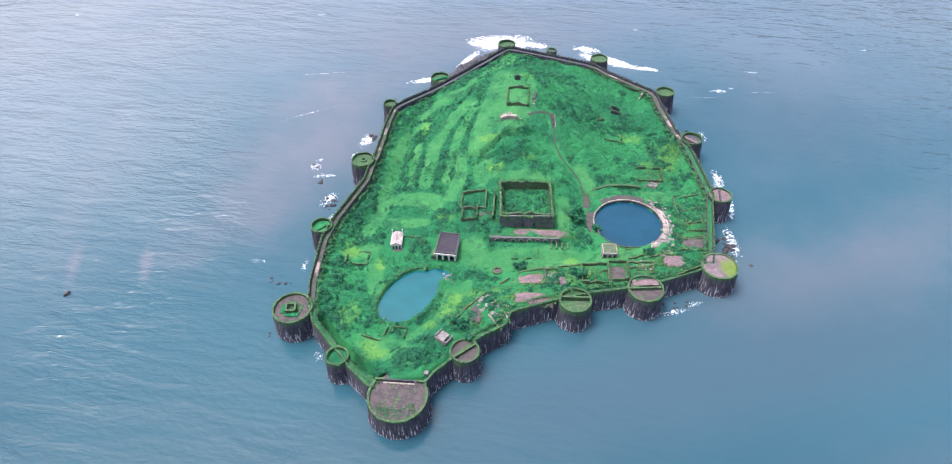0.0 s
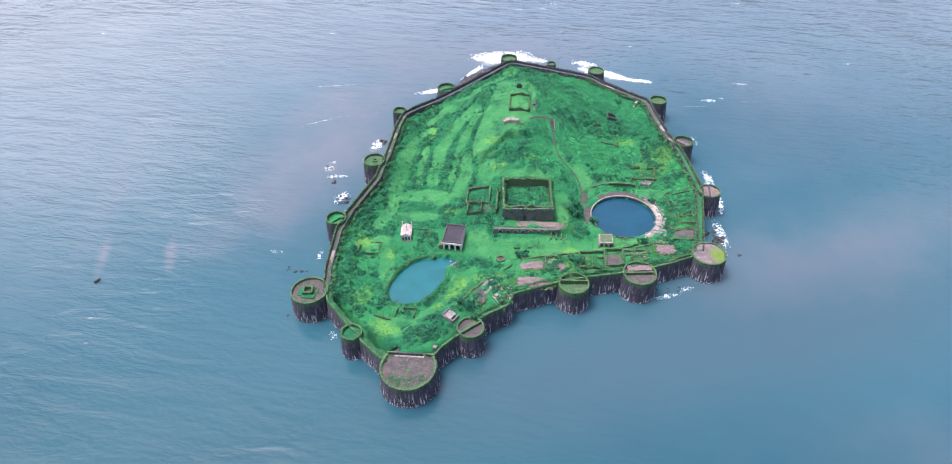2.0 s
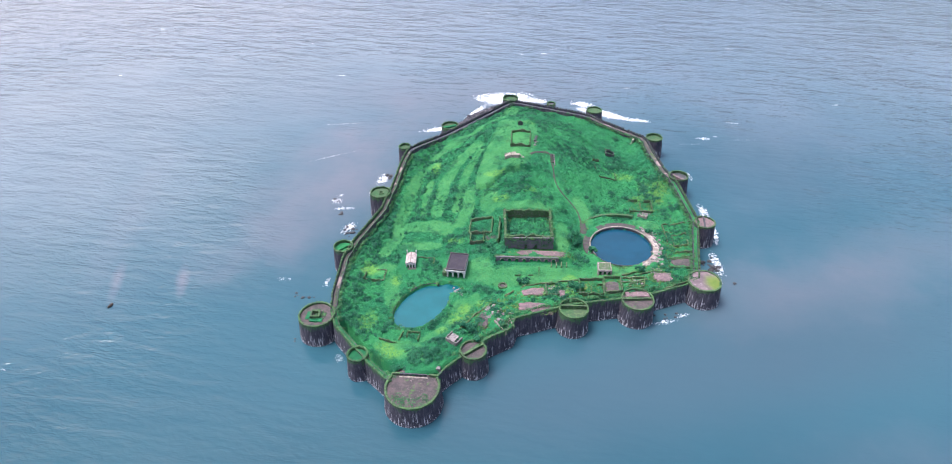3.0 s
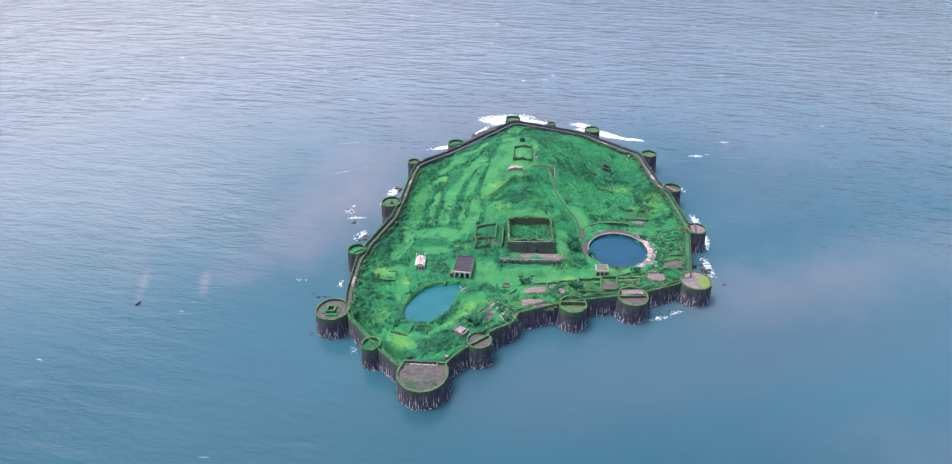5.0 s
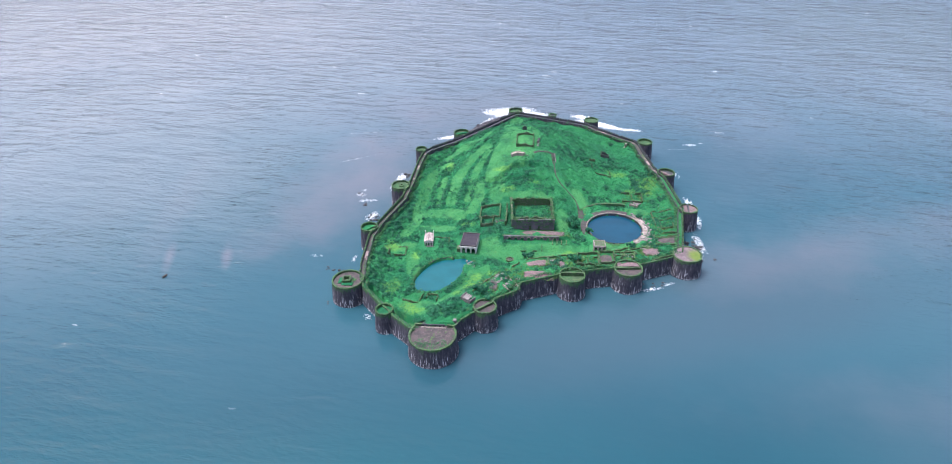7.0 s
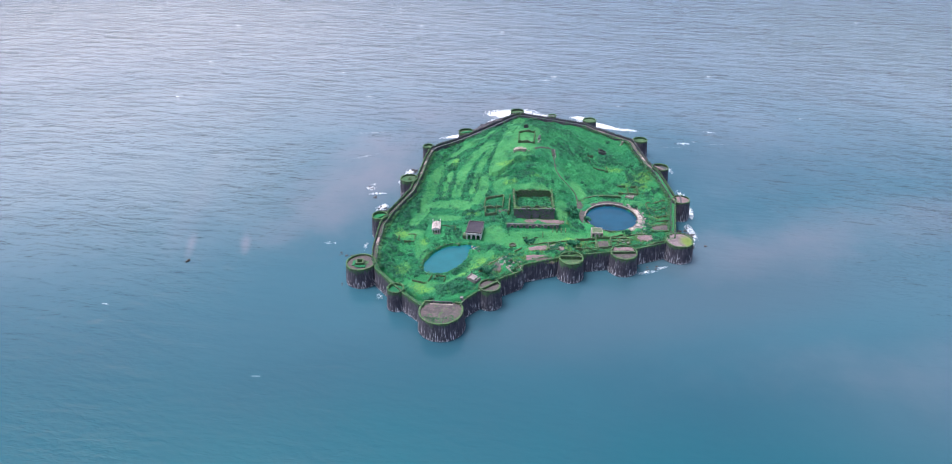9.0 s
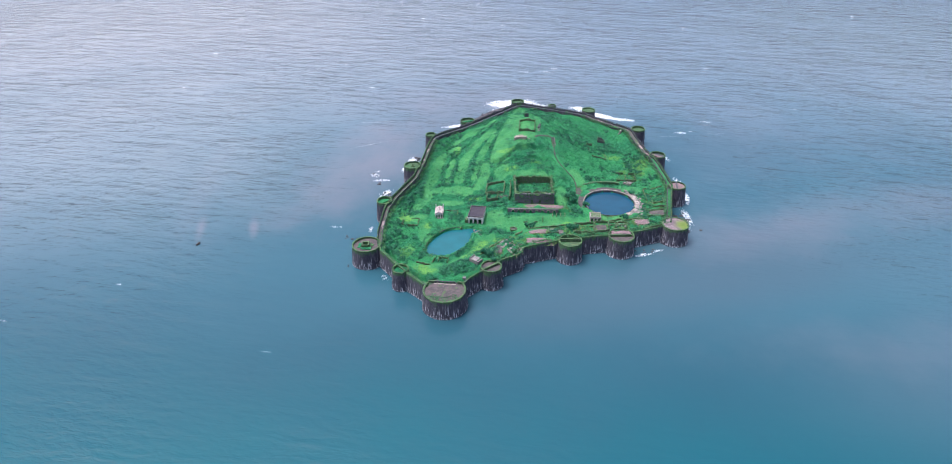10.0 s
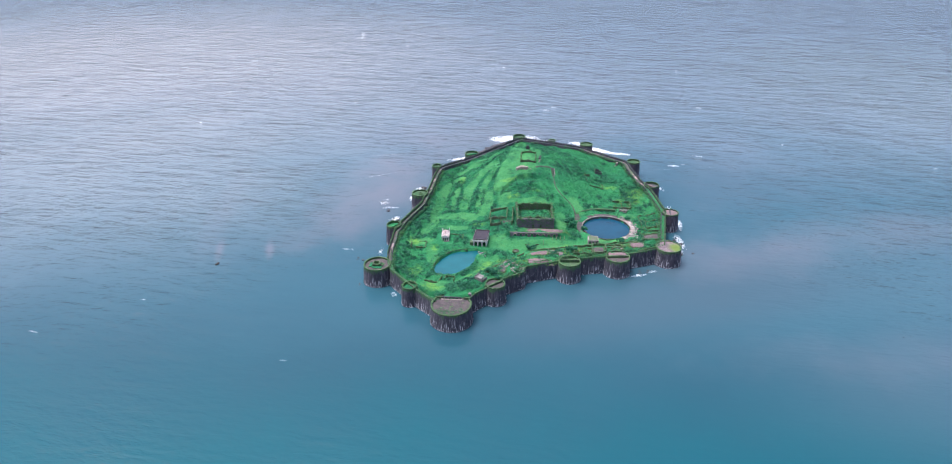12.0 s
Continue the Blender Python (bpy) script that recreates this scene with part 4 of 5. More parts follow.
def slope_pad(name, pts_x, pts_y, z_off, mat, label, category, seed=0):
    """A patch of bare ground with a ragged outline, feathered into the grass."""
    cx, cy, rx, ry = (pts_x[0] + pts_x[1]) / 2, (pts_y[0] + pts_y[1]) / 2, (pts_x[1] - pts_x[0]) / 2, (pts_y[1] - pts_y[0]) / 2
    PADS.append((cx, cy, rx, ry))
    rings = []
    for q in range(1, 8):
        ring = []
        for a in range(48):
            t = 2 * math.pi * a / 48
            c, s = math.cos(t), math.sin(t)
            k = (abs(c) ** 4 + abs(s) ** 4) ** -0.25 * (1 + 0.22 * noise.noise(Vector((c * 3, s * 3, seed * 3.1))) + 0.12 * noise.noise(Vector((c * 9, s * 9, seed))))
            x, y = cx + rx * k * c * q / 7, cy + ry * k * s * q / 7
            ring.append((x, y, gz(x, y) + z_off * (1 - (q / 7) ** 3) - (0.9 if q == 7 else 0)))
        rings.append(ring)
    bm = sweep(rings, closed_ring=True)
    bm.verts.ensure_lookup_table()
    bm.faces.new([bm.verts[a] for a in range(48)])
    bmesh.ops.recalc_face_normals(bm, faces=bm.faces)
    return tagged(part(name, bm, mat), label, category, kind="structure")


slope_pad("terrace", (-5.5, 23.0), (-84.2, -79.2), 0.5, M_PINK, "pink earth terrace below the palace front", "terrace", 1)
slope_pad("terrace", (-2.5, 14.5), (-126.5, -119.0), 0.9, M_PINK, "pink earth terrace on the sea wall", "terrace", 2)
slope_pad("terrace", (65.5, 75.5), (-99.5, -91.5), 0.6, M_PINK, "bare pink ground behind the sea wall", "terrace", 3)
slope_pad("terrace", (75.5, 88.5), (-86.5, -78.0), 0.6, M_BROWN, "bare brown ground between low walls", "terrace", 4)
slope_pad("terrace", (40.2, 48.2), (-109.2, -99.8), 0.6, M_BROWN, "bare brown floor of a ruined room", "terrace", 5)
slope_pad("terrace", (-21, -15.5), (-138, -126.0), 0.6, M_BROWN, "bare brown yard by the rubble", "terrace", 6)
slope_pad("terrace", (-2, 11), (-114, -106.5), 0.6, M_PINK, "worn pinkish ground", "terrace", 7)
slope_pad("terrace", (30.0, 34.5), (-62.0, -50.0), 0.5, M_PATH, "worn ground where the path meets the tank", "terrace", 8)
slope_pad("terrace", (14.6, 21.0), (-115.0, -108.5), 0.6, M_PINK, "bare pinkish floor of a ruined room", "terrace", 10)
slope_pad("terrace", (-22.5, -15.0), (-71.5, -67.6), 0.6, M_BROWN, "bare floor of a ruined room", "terrace", 9)


def arcade():
    z = 8.5
    th = thing("arcade", "long low ruined arcade with dark arched openings", "arcade", at=(-15.1, -86.6, z), turn=2)
    part("arcade_wall", arch_wall(33.0, 3.1, 0.9, 8, 1.7, 2.2, 3.4, 3.85), M_FACADE, th, "overgrown wall of eight arches")
    for q in range(8):
        bm = ring_wall(1.25, 0.86, 0.0, 0.16, q, 0.0, 0, 180)
        bmesh.ops.transform(bm, matrix=pose(3.4 + 3.85 * q, -0.02, 1.35, 90, 0, 0), verts=bm.verts)
        part("arch_surround", bm, M_PALE, th, "pale plaster arch surround")
    for x in (29.0, 31.6, 34.2, 37.0):
        part("cell_wall", bar((x, -4.0), (x + 0.3, -0.1), 0.45, -1.0, 0.9, 0.3, x), M_OLIVEWALL, th, "low stub of a cell wall")
    part("back_wall", slab(0, 33.0, 2.4, 2.9, -1, 2.5), M_SHADE, th)
    part("roof", slab(-0.2, 33.2, 0.92, 2.8, 2.55, 2.8), M_RUIN, th, "grassy roof")


arcade()
ruin("square roofless enclosure near the hilltop", [(rect(-11.4, 0.4, 4.2, 18.6), 2.2, 1.0)])
ruin("heap of a broken stone wall on the hill", [([(3.0, 8), (4.4, 16)], 1.8, 2.6)], M_DARKSTONE)
ruin("thin broken wall on the east slope", [([(40.5, 12.5), (42.7, 3.5)], 1.4, 0.7), ([(54.6, 11), (54.8, -1)], 1.2, 0.6)])
ruin("stump of a stone tower on the hilltop", [(rect(-7.4, -5.2, 31.0, 33.2), 3.4, 1.6)], M_DARKSTONE)
ruin("ruined block of pale stone on the ridge", [([(-14.2, -6.6), (-9.5, -6.0), (-5.6, -6.4)], 2.2, 3.4), ([(-13.6, -4.6), (-8.2, -4.0)], 2.8, 2.0)], M_PALE)
ruin("low ruined walls among bushes", [([(41, 13.5), (50, 14.5)], 1.6, 0.8), ([(44, -3), (55, -2)], 1.2, 0.7)])
ruin("dark ruined gatehouse among bushes", [(rect(50.2, 55.6, 26.0, 31.0), 3.0, 1.1)], M_DARKSTONE)
ruin("overgrown ruined house with low walls", [(rect(60.5, 73.5, -33.5, -22.5), 1.6, 0.8), ([(67, -33), (67, -23)], 1.5, 0.7)])
ruin("small broken white wall below the back wall", [([(69, 43.2), (70.4, 45.6)], 3.0, 1.6), ([(67.6, 41.8), (69, 43.2)], 1.6, 1.2)], M_PALE)
ruin("broken white wall by a ruined house", [([(64.5, -37.5), (69.5, -38.8)], 1.6, 0.9)], M_PALE)
ruin("row of low ruined rooms on the front terrace", [
    (rect(11.2, 17.5, -113.5, -103.5), 1.5, 0.9), (rect(27.8, 39.6, -112.0, -99.8), 2.2, 0.8), (rect(40.2, 48.6, -109.6, -97.6), 2.6, 0.8), ([(33.5, -111.5), (33.8, -100.2)], 1.8, 0.7), ([(28.2, -105.5), (39.2, -104.0)], 1.5, 0.7), ([(19, -111.5), (23.5, -103.0)], 1.4, 0.7), ([(17.8, -108.5), (26.5, -107.0)], 1.4, 0.7)])
ruin("tangle of broken low walls behind the bastion", [([(49.6, -98), (60.8, -97)], 1.8, 0.9), ([(60.8, -97), (59.6, -104.4), (51, -105)], 1.4, 0.8), ([(54.5, -97.8), (55.2, -104.6)], 1.3, 0.7), ([(50.2, -101.6), (60, -100.8)], 1.2, 0.7), ([(50, -94.6), (57.5, -91.6)], 1.4, 0.9)], M_OLIVEWALL)
ruin("low walls of ruined rooms by the wall", [(rect(75, 89, -79.0, -73.5), 1.2, 0.8), (rect(75.0, 88.2, -88.0, -80.2), 1.2, 0.8)])
ruin("low ruined overgrown rooms by the sea wall", [([(76.3, -45.5), (89, -47.4)], 1.4, 0.8), ([(77.4, -53.5), (87, -52.6)], 1.3, 0.7), ([(77.0, -46), (77.6, -63)], 1.4, 0.8), (rect(80.5, 87.5, -67.5, -57.5), 1.6, 0.8), ([(83.5, -52), (83.9, -46)], 1.2, 0.7)], M_OLIVEWALL)
ruin("small low walled yard on the lawn", [([(-4.5, -96.2), (7.6, -95.2), (7.8, -90.4)], 1.0, 0.6)])
ruin("low walled garden near the front wall", [([(-66, -144.5), (-57.6, -147.2), (-55.4, -140)], 1.2, 0.7), ([(-53.5, -147), (-53.0, -140.0), (-47.4, -140.0), (-47.6, -146)], 1.6, 0.7)])
ruin("overgrown low walls in the green slope", [(rect(-82, -72, -104, -96), 1.2, 0.8)])
ruin("overgrown low walls in the green slope", [([(-57, -84), (-48, -84.5), (-48, -92)], 1.2, 0.7)])
ruin("pale broken low walls on the front terrace", [([(-13, -133), (-7, -141)], 1.2, 0.7), ([(-7.5, -129), (-3.5, -137)], 1.2, 0.7), ([(-12, -127), (-4, -128)], 1.2, 0.7), ([(-10.5, -125), (-6, -134)], 1.1, 0.6), ([(-9, -133.5), (-3.8, -131.5)], 1.0, 0.6)], M_PALEBANK)
ruin("retaining wall of the front terrace", [([(-29, -140), (-22, -128), (-10, -114), (1, -104.6), (15.8, -101.5), (27.4, -99.6)], 1.3, 1.0)], M_OLIVEWALL)
ruin("mossy low walls on the front terrace", [([(51, -104), (62, -98)], 1.2, 0.8), ([(56, -95), (66, -90), (73, -92)], 1.2, 0.8), ([(68, -106), (86, -96)], 1.3, 0.8)])


def front_arcade():
    th = thing("gate_screen", "low pale screen wall behind the big bastion", "wall", at=(-51.4, -168.8, 10.2))
    part("screen_wall", arch_wall(11.6, 1.5, 0.6, 5, 1.3, 1.05, 1.4, 2.2), M_DARKSTONE, th)
    part("ledge", slab(-0.4, 12, -0.7, -0.02, -0.6, 0.2), M_PALE, th)


front_arcade()
shed = thing("broken_hut", "collapsed pale stone hut near the sea wall", "building", at=(-30.4, -147.6, gz(-30.4, -147.6)), turn=-32)
part("hut_wall", slab(-3.0, 3.0, -2.4, -1.9, -0.8, 2.4), M_RUBBLE, shed)
part("hut_wall", slab(-3.0, -2.5, -1.88, 2.4, -0.8, 2.8), M_RUBBLE, shed)
part("hut_wall", slab(2.5, 3.0, -1.88, 2.4, -0.8, 1.9), M_RUBBLE, shed)
part("hut_roof", slab(-2.45, 1.4, -1.8, 2.3, 1.7, 2.0), M_RUBBLE, shed, "fallen pale roof slab")
post = thing("gate_pier", "pale weathered gate pier by the bastion", "pier", at=(-35.5, -164.6, 9.8))
part("shaft", slab(-1.1, 1.1, -0.9, 0.9, -1.5, 2.4, 0.2), M_RUBBLE, post)


def well():
    th = thing("well", "round stone well with a dark opening", "well", at=(-10.6, -103.6, gz(-10.6, -103.6)))
    part("well_ring", ring_wall(2.3, 1.4, -0.8, 0.8, 4, 0.15), M_RUIN, th)
    # flat dark disc near the rim, painted in place of the shaded depth
    part("well_shade_disc", disc(1.42, 0.1, 1, 0.0), M_SHADE, th, "dark disc standing in for the shade inside the well")


well()


# ---------------------------------------------------------------- paths
def ribbon(name, pts, width, mat, label):
    p = resample([(*q, 0) for q in pts], 1.2)
    for _ in range(6):
        p[1:-1] = (p[:-2] + 2 * p[1:-1] + p[2:]) / 4
    nrm = line_normals(p)
    rings = []
    for (x, y, _), (nx, ny) in zip(p, nrm):
        w = width / 2 * (1 + 0.7 * wob(x, y, 6, 0.5))
        rings.append([(x + o * nx, y + o * ny, gz(x + o * nx, y + o * ny) + h) for o, h in ((-w, 0.0), (-w * 0.6, 0.3), (w * 0.6, 0.3), (w, 0.0))])
    return tagged(part(name, sweep(rings), mat), label, "path", kind="structure")


ribbon("path", [tuple(q) for q in TRACK[:4]], 1.7, M_PATH, "worn dirt path over the hill")
ribbon("path", [tuple(q) for q in TRACK[4:]], 0.95, M_PATH, "narrow dirt path down the hill")


def stair():
    th = thing("stair", "flight of worn stone steps on the hill path", "stair", at=(0, 0, 0))
    for k in range(9):
        y = 2.2 - k * 0.85
        g = gz(14, y)
        part("step", slab(12.9 + 0.06 * k, 15.0 + 0.06 * k, y - 0.45, y + 0.4, g - 0.4, g + 0.35), M_PATH, th)
    for q in range(6):
        y = 2.4 - q * 1.6
        part("kerb_stone", slab(15.2 + 0.1 * q, 15.8 + 0.1 * q, y - 1.45, y, gz(15.4, y) - 0.6, gz(15.4, y - 0.7) + 0.55), M_RUBBLE, th, "pale kerb stone")


stair()


# ---------------------------------------------------------------- rubble
def stone_mesh(seed):
    bm = bmesh.new()
    bmesh.ops.create_icosphere(bm, subdivisions=1, radius=1)
    for v in bm.verts:
        v.co *= 1 + 0.5 * noise.noise(v.co * 1.1 + Vector((seed * 5.7, 1, 0)))
        v.co.z *= 0.6
    me = bpy.data.meshes.new("stone")
    bm.to_mesh(me)
    bm.free()
    me.materials.append(M_RUBBLE)
    return me


STONES = [stone_mesh(k) for k in range(4)]


def rubble(x, y, n, sx, sy, size, turn, label, seed):
    r = random.Random(seed)
    z = gz(x, y)
    th = thing("rubble_heap", label, "rubble", "heaps of rubble", (x, y, z))
    for _ in range(n):
        u, v = r.gauss(0, sx * 0.5), r.gauss(0, sy * 0.5)
        t = radians(turn)
        px, py = u * math.cos(t) - v * math.sin(t), u * math.sin(t) + v * math.cos(t)
        s = size * r.uniform(0.5, 1.3)
        shared("stone", STONES[r.randrange(4)], th, pose(px, py, gz(x + px, y + py) - z + 0.3 * s, r.uniform(-20, 20), r.uniform(-20, 20), r.uniform(0, 360)) @ Matrix.Diagonal((s * r.uniform(0.8, 1.5), s, s, 1)))


rubble(71.0, -72.0, 50, 2.6, 13.0, 0.7, -2, "pale broken stones along the tank's bank", 1)
rubble(66.0, -82.5, 30, 8.5, 2.4, 0.65, 38, "pale broken stones below the tank", 2)
rubble(-16.0, -127.5, 40, 3.6, 6.0, 0.8, 20, "pale fallen blocks by the yard", 3)
rubble(-9.5, -132.5, 14, 2.6, 5.0, 0.52, 30, "pale fallen blocks beside low walls", 4)
rubble(3.0, -110.5, 20, 8.0, 1.8, 0.45, 4, "scattered stones on bare ground", 5)
rubble(68.0, -89.5, 26, 5.0, 2.6, 0.45, 20, "scattered stones on pink ground", 6)
rubble(-28.0, -146.5, 10, 3.0, 2.0, 0.45, -30, "fallen stones by the broken hut", 7)
rubble(-25.5, -102.5, 8, 3.5, 1.0, 0.39, 10, "loose stones at the pond's edge", 8)
rubble(-10.5, -3.8, 14, 5.0, 2.0, 0.45, 0, "fallen stones of a ruin on the ridge", 9)
rubble(56.0, 63.0, 8, 4.0, 2.0, 0.45, -40, "loose pale stones under the back wall", 10)
rubble(20.0, -107.0, 24, 8.0, 4.0, 0.39, 0, "stones strewn among ruined rooms", 11)
rubble(45.0, -106.0, 12, 6.0, 4.0, 0.33, 0, "stones strewn in a ruined room", 12)
rubble(67.5, -57.0, 30, 3.0, 6.0, 0.7, 30, "pale broken blocks at the tank's edge", 13)
rubble(55.5, -99.5, 40, 9.0, 4.5, 0.5, 0, "stones strewn among broken walls", 14)
rubble(13.5, -108.5, 22, 4.0, 6.0, 0.5, 0, "pale stones in a ruined room", 15)
rubble(83.0, -55.0, 34, 9.0, 12.0, 0.45, 0, "stones strewn among low ruined rooms", 16)
rubble(68.0, -36.5, 14, 3.5, 3.0, 0.7, 0, "pale blocks of a fallen wall", 17)
rubble(-32.0, -110.5, 16, 3.0, 4.0, 0.6, 20, "pale stones at the pond's landing", 18)
rubble(4.5, 10.0, 16, 1.6, 4.0, 0.6, 0, "brown fallen stones beside the enclosure", 19)
rubble(-10.0, -5.4, 26, 5.5, 2.6, 0.6, 0, "pale tumbled blocks on the ridge", 20)


# ---------------------------------------------------------------- rocks, foam, boat
def rock_mesh(seed):
    bm = bmesh.new()
    bmesh.ops.create_icosphere(bm, subdivisions=2, radius=1)
    for v in bm.verts:
        v.co *= 1 + 0.45 * noise.noise(v.co * 1.3 + Vector((seed * 7.3, 0, 0)))
        v.co.z *= 0.7
    me = bpy.data.meshes.new("rock")
    bm.to_mesh(me)
    bm.free()
    me.materials.append(M_ROCK)
    return me


ROCKS = [rock_mesh(k) for k in range(5)]
rnd = random.Random(11)


def rocks(cx, cy, n, spread, size, stretch=(1, 1), turn=0.0):
    for _ in range(n):
        a, r = rnd.uniform(0, 2 * math.pi), spread * rnd.random() ** 0.6
        u, v = r * math.cos(a) * stretch[0], r * math.sin(a) * stretch[1]
        t = radians(turn)
        s = size * rnd.uniform(0.45, 1.2)
        ob = new("rock", ROCKS[rnd.randrange(5)])
        ob.matrix_basis = pose(cx + u * math.cos(t) - v * math.sin(t), cy + u * math.sin(t) + v * math.cos(t), 0.1 * s, 0, 0, rnd.uniform(0, 360)) @ Matrix.Diagonal((s, s * rnd.uniform(0.7, 1.1), s * rnd.uniform(0.6, 1.0), 1))
        tagged(ob, "dark wet rock in the shore surf", "rock", "shore rocks")


rocks(-118, -23, 3, 3, 0.9)
rocks(-112, -37, 4, 2.5, 1.3)
rocks(-103, -55, 12, 7, 1.0, (0.6, 1.3))
rocks(-92, 6, 5, 4, 1.5, (0.6, 1))
rocks(-113, -111, 6, 6, 0.9, (1.2, 0.5))
rocks(-106, -141, 3, 3, 0.9)
rocks(101, -72, 16, 10, 1.5, (0.45, 1.3))
rocks(98, -86, 10, 5, 1.6)
rocks(105, -48, 5, 3, 1.1, (0.5, 1.6))
rocks(110, -86, 2, 1.5, 0.9)
rocks(70, -114, 8, 7, 0.8, (1.3, 0.5), 15)


def rock_line(p0, p1, n, near, far, size, pile=2.4):
    """Fallen rocks along the foot of a wall, higher against it."""
    d = Vector(p1) - Vector(p0)
    out = Vector((d.y, -d.x)).normalized()
    for _ in range(n):
        o = near + (far - near) * rnd.random() ** 1.5
        q = Vector(p0) + d * rnd.random() + out * o
        s = size * rnd.uniform(0.5, 1.2)
        ob = new("rock", ROCKS[rnd.randrange(5)])
        ob.matrix_basis = pose(q.x, q.y, max(0.1, pile * (1 - o / (far * 1.1))) * rnd.random() ** 0.5, 0, 0, rnd.uniform(0, 360)) @ Matrix.Diagonal((s, s * rnd.uniform(0.7, 1.2), s * rnd.uniform(0.6, 1.0), 1))
        tagged(ob, "dark rock piled below the sea wall", "rock", "shore rocks")


def outcrop():
    """A dark crag against the back wall, ragged and falling to the sea."""
    p0, p1 = Vector((-22, 90.5)), Vector((-49, 57))
    d = p1 - p0
    out = Vector((d.y, -d.x)).normalized()
    rings = []
    for i in range(61):
        u = i / 60
        ring = []
        for j in range(25):
            o = -0.5 + 15.0 * j / 24
            q = p0 + d * u + out * o
            rim = 13.5 * (0.55 + 0.45 * math.sin(math.pi * u)) + 2.0 * noise.noise(Vector((u * 7, 0, 4)))
            z = 12.6 * (1 - max(0.0, o / rim) ** 2.6)
            z += 1.9 * noise.fractal(Vector((q.x * 0.28, q.y * 0.28, 1)), 0.8, 2.2, 5)
            ring.append((q.x + 0.7 * wob(q.x, q.y, 2, 0.7), q.y + 0.7 * wob(q.x, q.y, 9, 0.7), max(-1.0, min(z, 13.2))))
        rings.append(ring)
    return tagged(part("rock_outcrop", sweep(rings), M_CRAG), "dark jagged crag against the sea wall", "rock")


M_CRAG = worn("crag_rock", (0.030, 0.029, 0.038), (0.050, 0.047, 0.057), (0.14, 0.13, 0.14), 0.35, 0.8, 0.8, 0.4)
outcrop()
rock_line((-60, 43), (-77, 23), 12, 1.0, 3.0, 1.2)
rock_line((36, 81), (-8, 97), 14, 1.0, 3.5, 1.2)
rock_line((76, 48), (52, 68), 10, 1.0, 3.5, 1.2)
rocks(97, 15, 8, 10, 1.2, (0.25, 1.4), 10)


def foam_patch(pts, seed):
    """Overlapping thin flakes of broken water."""
    r = np.random.default_rng(seed)
    verts, faces = [], []
    for cx, cy, rx, ry, turn, n, size in pts:
        t = radians(turn)
        for _ in range(int(n * 3.4)):
            u, v = r.normal(0, 0.36, 2)
            if u * u + v * v > 0.42 + 0.3 * r.random():
                continue
            k = math.exp(-(u * u + v * v) * 1.2)
            x, y = cx + u * rx * math.cos(t) - v * ry * math.sin(t), cy + u * rx * math.sin(t) + v * ry * math.cos(t)
            s = size * 0.62 * (0.3 + 1.0 * r.random() ** 2) * (0.5 + 0.7 * k)
            z, tilt, long = 0.12 + 0.35 * r.random(), r.uniform(0, 6.28), r.uniform(1.0, 2.4)
            base = len(verts)
            verts.append((x, y, z + 0.12 * s))
            for q in range(9):
                a = 2 * math.pi * q / 9
                rr = s * r.uniform(0.55, 1.15)
                p, w = rr * long * math.cos(a), rr * math.sin(a)
                tt = t + 0.5 * math.sin(tilt)
                verts.append((x + p * math.cos(tt) - w * math.sin(tt), y + p * math.sin(tt) + w * math.cos(tt), z - 0.35))
            faces += [(base, base + 1 + q, base + 1 + (q + 1) % 9) for q in range(9)]
    me = bpy.data.meshes.new("sea_foam")
    me.from_pydata(verts, [], faces)
    me.materials.append(M_FOAM)
    return tagged(new("sea_foam", me), "white broken surf on the water", "foam", kind="stuff")


foam_patch([(-22, 129, 34, 13, 8, 330, 0.90), (-42, 102, 20, 4, 62, 80, 0.72), (4, 124, 14, 6, -8, 67, 0.78), (-66, 73, 20, 4.5, 20, 110, 0.66)], 1)
foam_patch([(58, 104, 26, 6, -28, 168, 0.84), (40, 120, 14, 7, -20, 78, 0.78), (78, 96, 16, 4, -12, 67, 0.66)], 2)
foam_patch([(123, 70, 7, 3, 0, 22, 0.54), (104, 20, 4, 9, 0, 16, 0.42), (150, 95, 10, 1.5, -10, 8, 0.36)], 3)
foam_patch([(106, -20, 4, 10, 12, 44, 0.54), (108, -44, 3.5, 14, -4, 67, 0.48), (104, -70, 4, 16, 6, 84, 0.48), (101, -84, 5, 6, 0, 33, 0.48)], 4)
foam_patch([(70, -117, 10, 2.4, 18, 39, 0.33), (79, -112, 6, 2, 20, 22, 0.33)], 5)
foam_patch([(-94, 3, 5, 8, -10, 61, 0.60), (-98, -14, 3, 6, 0, 28, 0.54)], 6)
foam_patch([(-118, -24, 5, 5, 0, 28, 0.48), (-112, -32, 9, 2.5, 10, 28, 0.48), (-104, -52, 5, 9, -25, 61, 0.54), (-99, -68, 3, 8, -10, 28, 0.48)], 7)
foam_patch([(-128, -99, 6, 2, 0, 7, 0.36), (-84, -152, 5, 3, -45, 16, 0.30), (-104, -100, 2.5, 8, 0, 16, 0.36)], 8)


def whitecaps():
    r = np.random.default_rng(5)
    pts = []
    for _ in range(44):
        x, y = r.uniform(-500, 420), r.uniform(-220, 700)
        if (abs(x) < 125 and -200 < y < 130) or (x > 60 and r.random() < 0.6):
            continue
        pts.append((x, y, r.uniform(2, 7), 0.7, r.uniform(-12, 8), int(r.integers(4, 12)), 0.22))
    return foam_patch(pts, 9)


whitecaps()


